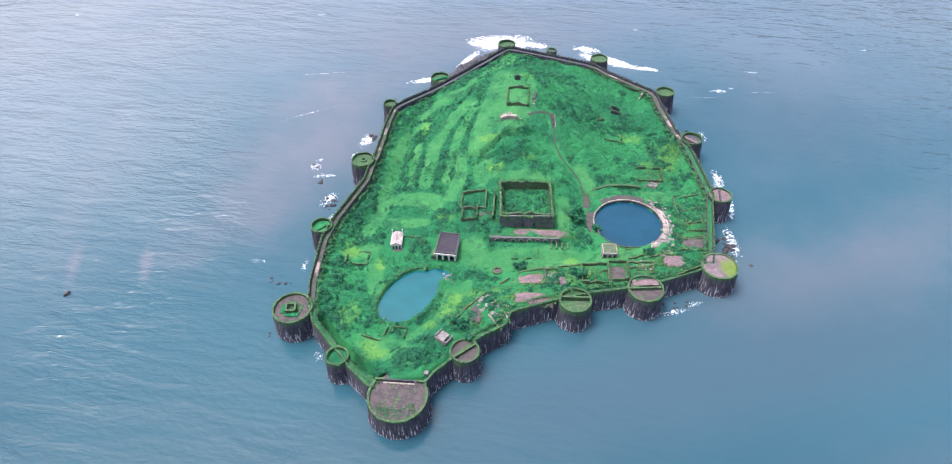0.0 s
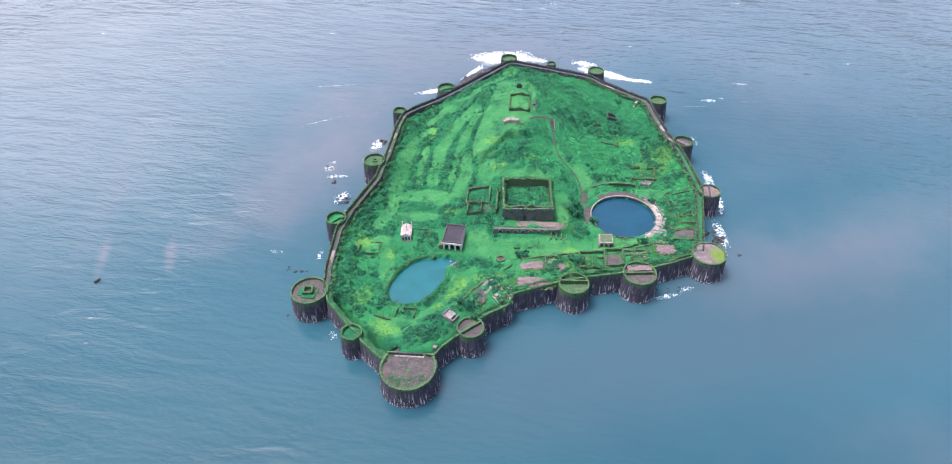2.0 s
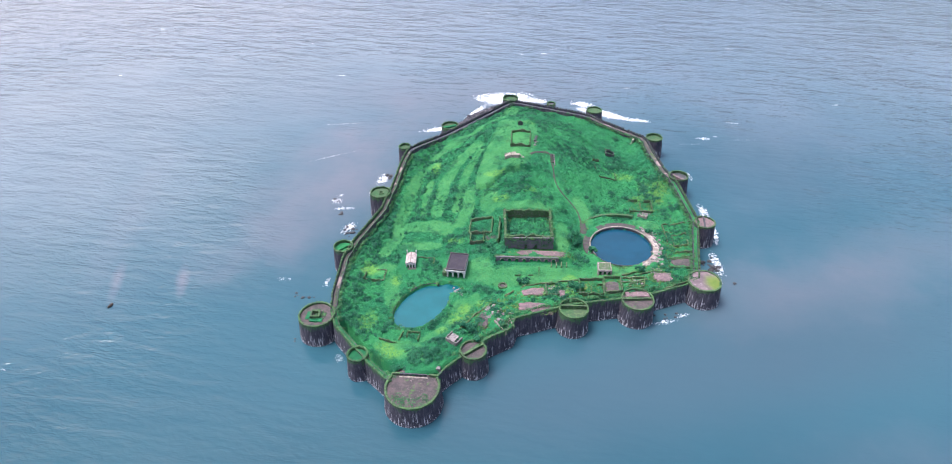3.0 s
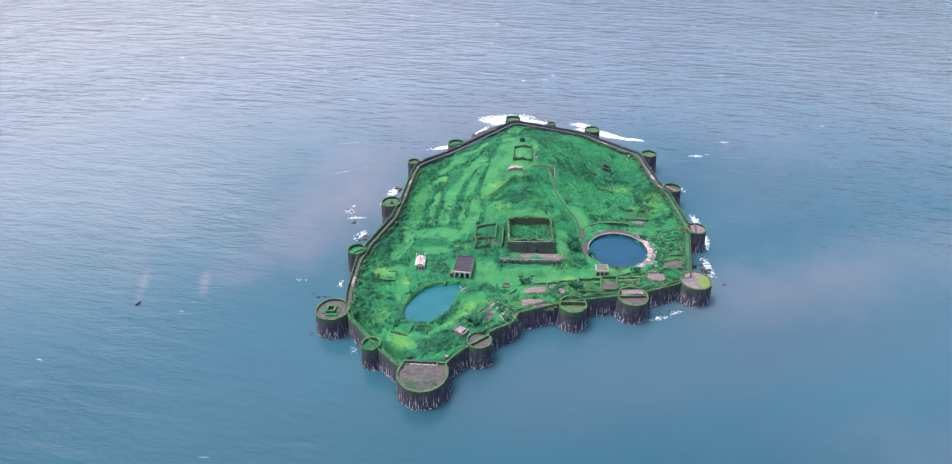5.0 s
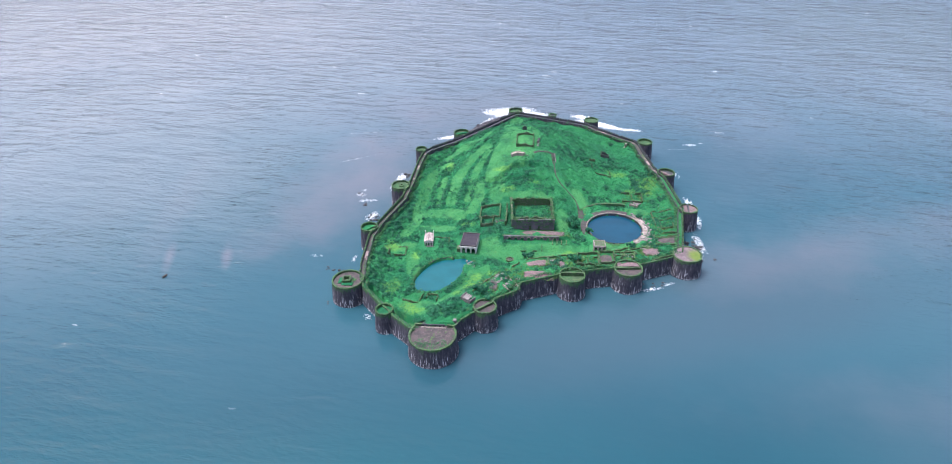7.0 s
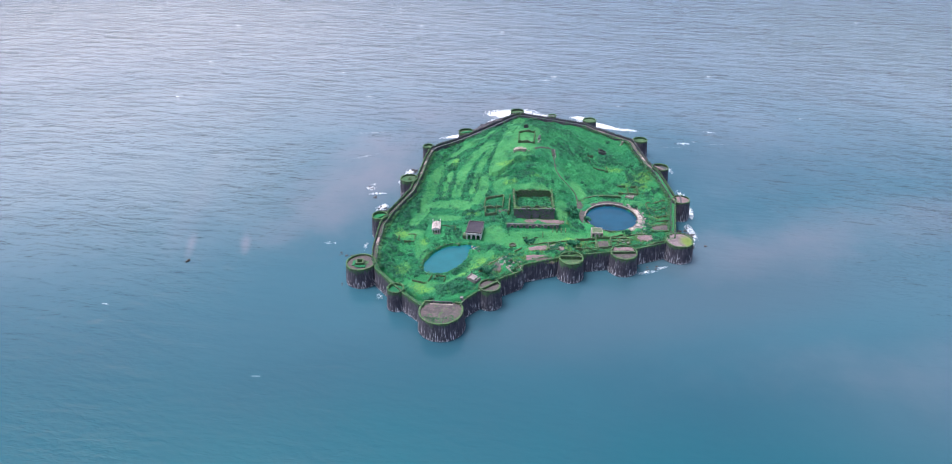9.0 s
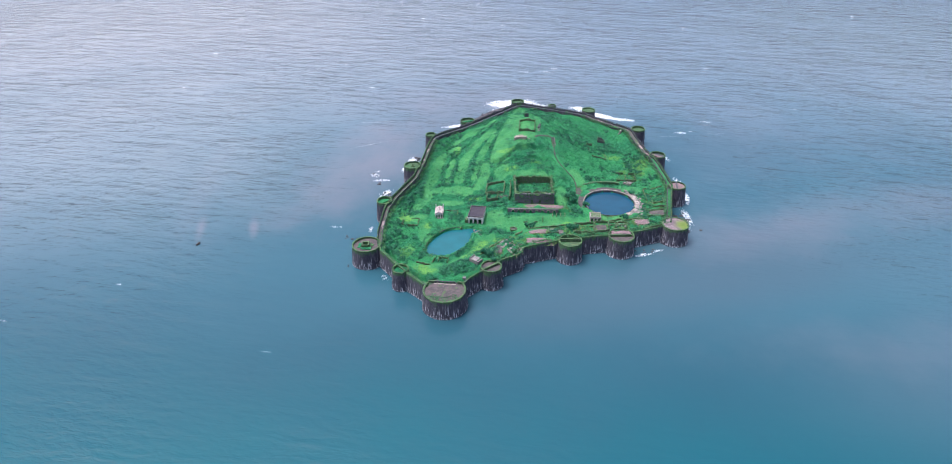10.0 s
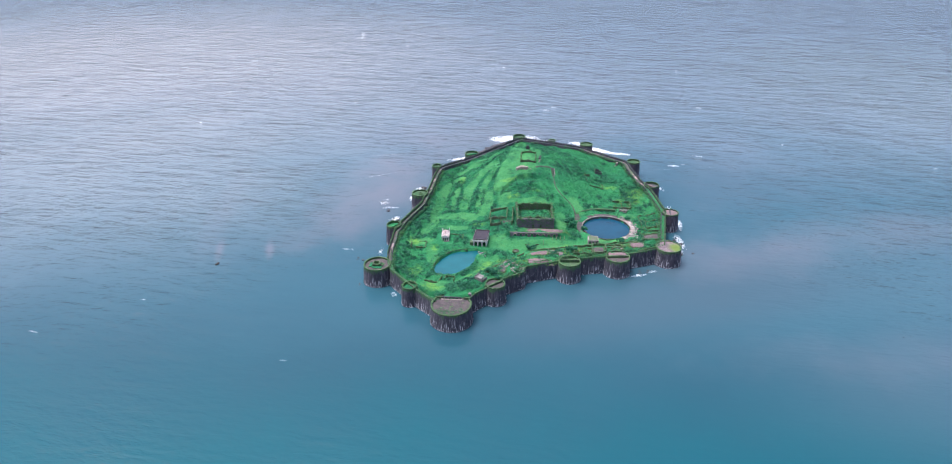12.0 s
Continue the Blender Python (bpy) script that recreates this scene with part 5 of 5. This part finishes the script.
def boat():
    th = thing("fishing_boat", "small dark wooden boat lying at anchor", "boat", at=(-210, -126, 0), turn=70)
    rings = []
    for k in range(9):
        u = k / 8 * 2 - 1
        w, h = 0.6 * (1 - abs(u) ** 2.5) + 0.06, 0.75 + 0.35 * u * u
        rings.append([(1.7 * u, w, h), (1.7 * u, w * 0.8, 0.1), (1.7 * u, 0, -0.25), (1.7 * u, -w * 0.8, 0.1), (1.7 * u, -w, h), (1.7 * u, -w * 0.85, h), (1.7 * u, 0, 0.15), (1.7 * u, w * 0.85, h)])
    part("hull", sweep(rings, closed_ring=True, caps=True), M_BOAT, th)
    for x in (-0.8, 0.5):
        part("thwart", slab(x, x + 0.3, -0.45, 0.45, 0.55, 0.62, 0.02), M_BOAT, th)


boat()


# ---------------------------------------------------------------- plants
rng = np.random.default_rng(21)


def clump_templates(count, leaves, leaf):
    """Unit bushes: leaf blades on a ragged dome. Each is leaves x 4 corners."""
    out = []
    for _ in range(count):
        n = rng.normal(size=(leaves, 3))
        n[:, 2] = np.abs(n[:, 2]) * 0.9
        n /= np.linalg.norm(n, axis=1, keepdims=True)
        c = n * rng.uniform(0.45, 1.05, (leaves, 1)) * np.array([1, 1, 0.85])
        nn = n + rng.normal(0, 0.32, (leaves, 3))
        nn[:, 2] += 0.5
        nn /= np.linalg.norm(nn, axis=1, keepdims=True)
        u = np.cross(nn, rng.normal(size=(leaves, 3)))
        u /= np.linalg.norm(u, axis=1, keepdims=True) + 1e-9
        v = np.cross(nn, u)
        s = leaf * rng.uniform(0.6, 1.25, (leaves, 1))
        out.append(np.stack([c - u * s, c - v * s * 0.7, c + u * s, c + v * s * 0.7], 1))
    return np.array(out)


def scatter(name, places, templates, mat, label, category):
    """places: x, y, z, width, height. One joined mesh of many small plants."""
    p = np.array(places, float)
    pick = rng.integers(0, len(templates), len(p))
    t = templates[pick]
    a = rng.uniform(0, 2 * np.pi, len(p))
    c, s = np.cos(a)[:, None, None], np.sin(a)[:, None, None]
    x = (t[..., 0] * c - t[..., 1] * s) * p[:, 3][:, None, None] + p[:, 0][:, None, None]
    y = (t[..., 0] * s + t[..., 1] * c) * p[:, 3][:, None, None] + p[:, 1][:, None, None]
    z = t[..., 2] * p[:, 4][:, None, None] + p[:, 2][:, None, None]
    co = np.stack([x, y, z], -1).reshape(-1, 3)
    n = len(co) // 4
    me = bpy.data.meshes.new(name)
    me.vertices.add(len(co)), me.loops.add(len(co)), me.polygons.add(n)
    me.vertices.foreach_set("co", co.ravel())
    me.loops.foreach_set("vertex_index", np.arange(len(co)))
    me.polygons.foreach_set("loop_start", np.arange(n) * 4)
    me.update(calc_edges=True)
    me.materials.append(mat)
    return tagged(new(name, me), label, category, kind="stuff")


# places kept free of bushes: x0, x1, y0, y1
CLEAR = [(-44, -27, -101, -81), (-66, -54, -97, -81), (36, 47, -96, -86), (-10, 25, -84, -76), (-17, 25, -88, -82), (-11, 1, 6, 19), (-16, -4, -7, 0), (13, 19, -10, 7),
         (-4, 16, -128, -118), (-2, 11, -114, -107), (62, 73, -102, -93), (75, 88, -88, -79), (39, 49, -113, -102), (-17, -10, -142, -130), (-34, -26, -151, -144), (-56, -34, -170, -163), (-8, 8, -110, -104), (29, 36, -63, -42), (-14, -7, -107, -101)]


def field(count, low, high, lawn):
    """Random places on the ground: where a patchy noise is between low and high, thinner on the lawns."""
    x, y = rng.uniform(-98, 98, count), rng.uniform(-180, 100, count)
    edge = line_distance(x, y, np.vstack([OUTLINE, OUTLINE[:1]]))
    ok = inside(x, y, OUTLINE) & (edge > 4.4) & (pond_left(x, y) > 1.12) & (np.hypot(x - POND_R[0], y - POND_R[1]) > 22) & (line_distance(x, y, TRACK) > 2.6) & (line_distance(x, y, DITCH) > 3.6)
    for x0, x1, y0, y1 in CLEAR:
        ok &= ~((x > x0) & (x < x1) & (y > y0) & (y < y1))
    x, y = x[ok], y[ok]
    pat = np.array([noise.fractal(Vector((a * 0.045, b * 0.045, 2)), 1.0, 2.0, 4) for a, b in zip(x, y)])
    dx, dy = (x + 5) / 66, (y - 22) / np.where(y < 22, 125, 72)
    d = np.hypot(dx, dy)
    pat += 0.55 * np.exp(-((edge[ok] - 9) / 6) ** 2) * (x < 20)
    pat -= lawn * lawn_amount(x, y)
    pat -= 0.22 * smooth(10, 25, x) * smooth(-60, -40, y)      # thinner scrub on the east slope
    k = (pat > low) & (pat < high)
    return x[k], y[k], pat[k]


x, y, pat = field(17000, -0.06, 9, 2.4)
w = (0.55 + 1.35 * rng.random(len(x)) ** 1.8) * (1 + 0.35 * np.clip(pat, 0, 1))
bush_places = np.stack([x, y, surface_z(x, y) - 0.15, w, w * rng.uniform(0.8, 1.3, len(x))], 1)
# rows of bushes along the old terrace edges
HEDGES = [[(-26.3, -33.1), (-21.2, -31), (-4.2, -24), (13.2, -15.2)], [(-66, -128), (-64, -116), (-58, -107), (-50, -101), (-42, -100.5)], [(-60, -137), (-48, -138.5), (-38, -130), (-35, -120)], [(-54, -99), (-46, -95.5), (-42, -96)]]
for pts, high in STEPS:      # growth below each terrace edge
    p = resample([(*q, 0) for q in pts], 2.0)
    out = line_normals(p)
    HEDGES.append([(q[0] + 1.1 * m[0], q[1] + 1.1 * m[1]) for q, m in zip(p, out)])
rows = []
for line in HEDGES:
    for px, py, _ in resample([(*q, 0) for q in line], 0.75):
        if rng.random() < 0.45 + 0.5 * wob(px, py, 3, 0.12):
            px, py = px + rng.normal(0, 0.7), py + rng.normal(0, 0.7)
            s = rng.uniform(0.5, 1.3)
            rows.append((px, py, float(surface_z(px, py)) - 0.1, s, s * rng.uniform(0.8, 1.2)))
for px, py, _ in resample([(*q, 0) for q in DITCH], 0.5):
    for _ in range(1):
        u, v, s = px + rng.normal(0, 1.3), py + rng.normal(0, 1.3), rng.uniform(0.5, 1.0)
        rows.append((u, v, gz(u, v) - 0.1, s, s))
for _ in range(26):
    px, py, s = rng.uniform(-57, -49), rng.uniform(-166, -162), rng.uniform(0.6, 1.1)
    rows.append((px, py, max(gz(px, py), 9.6), s, s))
for _ in range(60):      # a thicket behind the great bastion
    px, py = rng.normal(-44, 4), rng.normal(-158, 2.6)
    s = rng.uniform(0.9, 1.8)
    rows.append((px, py, gz(px, py), s, s * 1.1))
bush_places = np.vstack([bush_places, np.array(rows)])
scatter("bushes", bush_places, clump_templates(8, 54, 0.235), M_BUSH, "dense dark green monsoon bushes", "bushes")
x, y, pat = field(30000, -0.9, 9, 1.5)
w = 0.35 + 0.5 * rng.random(len(x)) ** 2
scatter("shrubs", np.stack([x, y, surface_z(x, y) - 0.05, w, w * rng.uniform(0.8, 1.5, len(x))], 1), clump_templates(8, 20, 0.34), M_SHRUB, "low mid-green shrubs and weeds", "shrubs")
x, y, pat = field(46000, -1.6, 0.3, 1.0)
w = rng.uniform(0.3, 0.75, len(x)) * (1 - 0.4 * lawn_amount(x, y))
scatter("grass", np.stack([x, y, surface_z(x, y), w, w * 0.9], 1), clump_templates(6, 7, 0.38), M_TUFT, "tall bright green grass tufts", "grass")

creep, ivy = [], []
for kind, pts, deck in SECTIONS:
    slim = {"front": 0.65, "side": 0.78, "back": 0.88}[kind]
    p = resample(pts, 0.9)
    nrm = line_normals(p)
    for (px, py, zt), (nx, ny) in zip(p, nrm):
        if rng.random() < (0.15 if kind == "back" else 0.55):
            creep.append((px - 0.4 * nx, py - 0.4 * ny, zt - 0.9, rng.uniform(0.4, 0.8), rng.uniform(0.4, 0.9)))
        if rng.random() < {"grass": 0.8, "earth": 0.95, "pale": 0.7, "stone": 0.12}[deck]:
            o = slim * rng.uniform(1.5, 4.2) if deck == "grass" else slim * rng.uniform(1.9 if deck == "earth" else 2.6, 4.2)
            creep.append((px - o * nx, py - o * ny, zt - 2.3, rng.uniform(0.5, 1.0), rng.uniform(0.4, 0.8)))
        if deck == "stone" and rng.random() < 0.75:
            continue
        o = rng.uniform(4.4, 5.6) * {"front": 0.72, "side": 0.82, "back": 0.9}[kind]
        creep.append((px - o * nx, py - o * ny, min(gz(px - o * nx, py - o * ny), zt - 3) + rng.uniform(0, 2.5), rng.uniform(0.8, 1.5), rng.uniform(0.7, 1.4)))
for ob in list(scene.objects):
    if ob.name.startswith("bastion") and ob.type == "EMPTY":
        for child in ob.children:
            if child.name.startswith("parapet"):
                n = len(child.data.vertices)
                for v in child.data.vertices:
                    if v.index % 4 in (1, 2) and rng.random() < 0.3:
                        creep.append((ob.location.x + v.co.x, ob.location.y + v.co.y, v.co.z - 0.15, rng.uniform(0.3, 0.6), rng.uniform(0.3, 0.6)))
    if ob.name.startswith("ruined_wall"):
        o = ob.parent.location
        for v in ob.data.vertices:
            if v.index % 6 in (1, 2, 3, 4) and rng.random() < 0.42:
                ivy.append((o.x + v.co.x, o.y + v.co.y, o.z + v.co.z - 0.2, rng.uniform(0.3, 0.7), rng.uniform(0.25, 0.65)))
    if ob.name.startswith("ruined_wall") and ob.parent.name.startswith("palace"):
        for v in ob.data.vertices:      # heavy growth on the palace walls
            if rng.random() < 0.34:
                s = rng.uniform(0.4, 0.9)
                ivy.append((o.x + v.co.x + rng.normal(0, 0.4), o.y + v.co.y + rng.normal(0, 0.4), o.z + v.co.z * (1 if v.index % 6 in (1, 2, 3, 4) else rng.random()), s, s))
for _ in range(230):      # the arcade's roof, the palace front and the edges of its court
    u, s = rng.uniform(-1, 34), rng.uniform(0.3, 0.7)
    ivy.append((-15.1 + u, -86.6 + u * 0.035 + rng.uniform(0.1, 2.8), 11.3, s, s * 0.8))
for _ in range(150):
    u, s = rng.uniform(0, 25), rng.uniform(0.3, 0.8)
    ivy.append((-10.4 + u, -78.7 + u * 0.06, rng.uniform(16.5, 18.8) if rng.random() < 0.75 else rng.uniform(11.5, 16), s, s))
for _ in range(150):
    a, s = rng.uniform(0, 6.28), rng.uniform(0.4, 1.0)
    ivy.append((1.4 + 10.8 * max(-1, min(1, 1.35 * math.cos(a))) + rng.normal(0, 0.5), -62.3 + 11.6 * max(-1, min(1, 1.35 * math.sin(a))) + rng.normal(0, 0.5), 11.1, s, s * 1.2))
for _ in range(260):      # growth along the edges of the two ponds
    a, s = rng.uniform(3.5, 5.3), rng.uniform(0.4, 0.9)
    ivy.append((POND_R[0] + (POND_R[2] + rng.uniform(0, 2)) * math.cos(a), POND_R[1] + (POND_R[2] + rng.uniform(0, 2)) * math.sin(a), 8.4, s, s))
for _ in range(900):
    px, py = rng.uniform(-68, -28), rng.uniform(-142, -98)
    if 1.02 < pond_left(px, py) < 1.17:
        s = rng.uniform(0.5, 1.1)
        ivy.append((px, py, gz(px, py) - 0.4, s, s))
for _ in range(110):      # the sunken floors of the great bastion and its neighbour
    a, d = rng.uniform(-2.7, -0.45), rng.uniform(5.5, 10.0)
    s = rng.uniform(0.2, 0.45)
    creep.append((-45.1 + d * math.cos(a), -175 + d * math.sin(a), 10.25, s * 1.4, s * 0.9))
for _ in range(110):
    a, d = rng.uniform(0, 6.28), 4.6 * rng.random() ** 0.5
    s = rng.uniform(0.25, 0.55)
    creep.append((-97.3 + d * math.cos(a), -136.2 + d * math.sin(a), 11.45, s * 1.3, s * 0.9))
scatter("ivy", ivy, clump_templates(6, 26, 0.3), M_IVY, "dark ivy and scrub on ruined walls", "ivy")
scatter("creepers", creep, clump_templates(6, 26, 0.3), M_CREEP, "green creepers on old walls", "creepers")


# yellowing weeds on the ruins of the front terrace and along the walls
weeds = []
for cx, cy, sx, sy, n in ((24, -106, 16, 6, 420), (53, -101, 8, 5, 240), (66, -88, 7, 4, 120), (83, -60, 7, 16, 330), (-12, -122, 9, 8, 200), (78, -12, 8, 15, 240), (60, -95, 16, 5, 160), (68, -30, 8, 7, 120), (-22, -134, 5, 8, 120), (5, -112, 10, 4, 120)):
    for _ in range(n):
        px, py = rng.normal(cx, sx * 0.6), rng.normal(cy, sy * 0.6)
        if inside(np.array([px]), np.array([py]), OUTLINE)[0] and np.hypot(px - POND_R[0], py - POND_R[1]) > 18.5 and abs(gz(px, py) - 9.5) < 6:
            s = rng.uniform(0.3, 0.8)
            weeds.append((px, py, gz(px, py), s, s * 0.9))
for cx, cy, rx, ry in PADS:      # weeds creep in over the margins of bare ground
    for _ in range(int(9 * (rx + ry))):
        a, k, s = rng.uniform(0, 6.28), rng.normal(1.05, 0.13), rng.uniform(0.25, 0.6)
        c, d = math.cos(a), math.sin(a)
        k = k * (abs(c) ** 4 + abs(d) ** 4) ** -0.25
        px, py = cx + rx * k * c, cy + ry * k * d
        weeds.append((px, py, gz(px, py) + 0.15, s, s * 0.9))
scatter("weeds", weeds, clump_templates(6, 18, 0.32), M_OLIVELEAF, "yellow-green weeds on ruined ground", "weeds")


def tree(x, y, h, seed):
    r = random.Random(seed)
    z = gz(x, y) - 0.3
    th = thing("tree", "small bushy dark green tree", "tree", "trees on the island", (x, y, z))
    trunk = sweep([[(0.22 * (1 - 0.6 * k / 5) * math.cos(a) + 0.1 * k * wob(seed, k), 0.22 * (1 - 0.6 * k / 5) * math.sin(a), h * 0.6 * k / 5) for a in (0, 1.05, 2.09, 3.14, 4.19, 5.24)] for k in range(6)], closed_ring=True, caps=True)
    part("trunk", trunk, M_BOAT, th)
    leaves = bmesh.new()
    for _ in range(9):
        cx, cy, cz, cr = r.gauss(0, h * 0.24), r.gauss(0, h * 0.24), h * r.uniform(0.5, 0.85), h * r.uniform(0.18, 0.3)
        for _ in range(70):
            d = Vector((r.gauss(0, 1), r.gauss(0, 1), r.gauss(0.2, 1))).normalized()
            c = Vector((cx, cy, cz)) + d * cr * r.uniform(0.6, 1.05)
            n = (d + Vector((r.gauss(0, 0.5), r.gauss(0, 0.5), 0.4))).normalized()
            u = n.cross(Vector((r.gauss(0, 1), r.gauss(0, 1), r.gauss(0, 1)))).normalized() * 0.32
            v = n.cross(u) * 0.7
            leaves.faces.new([leaves.verts.new(q) for q in (c - u, c - v, c + u, c + v)])
    part("crown", leaves, M_BUSH, th)


for k, (tx, ty, hh) in enumerate(((25, -68, 6), (28.5, -71, 5), (27, -64, 4.5), (-24, -141, 4.5), (-27, -138, 4), (27.5, -108, 4), (24, -106, 3.5), (-2, -102, 3.5), (1, -101, 3.5), (36, -76, 4), (-20, -147, 4), (60, -90, 3.5), (68, -57, 3.5))):
    tree(tx, ty, hh, k)
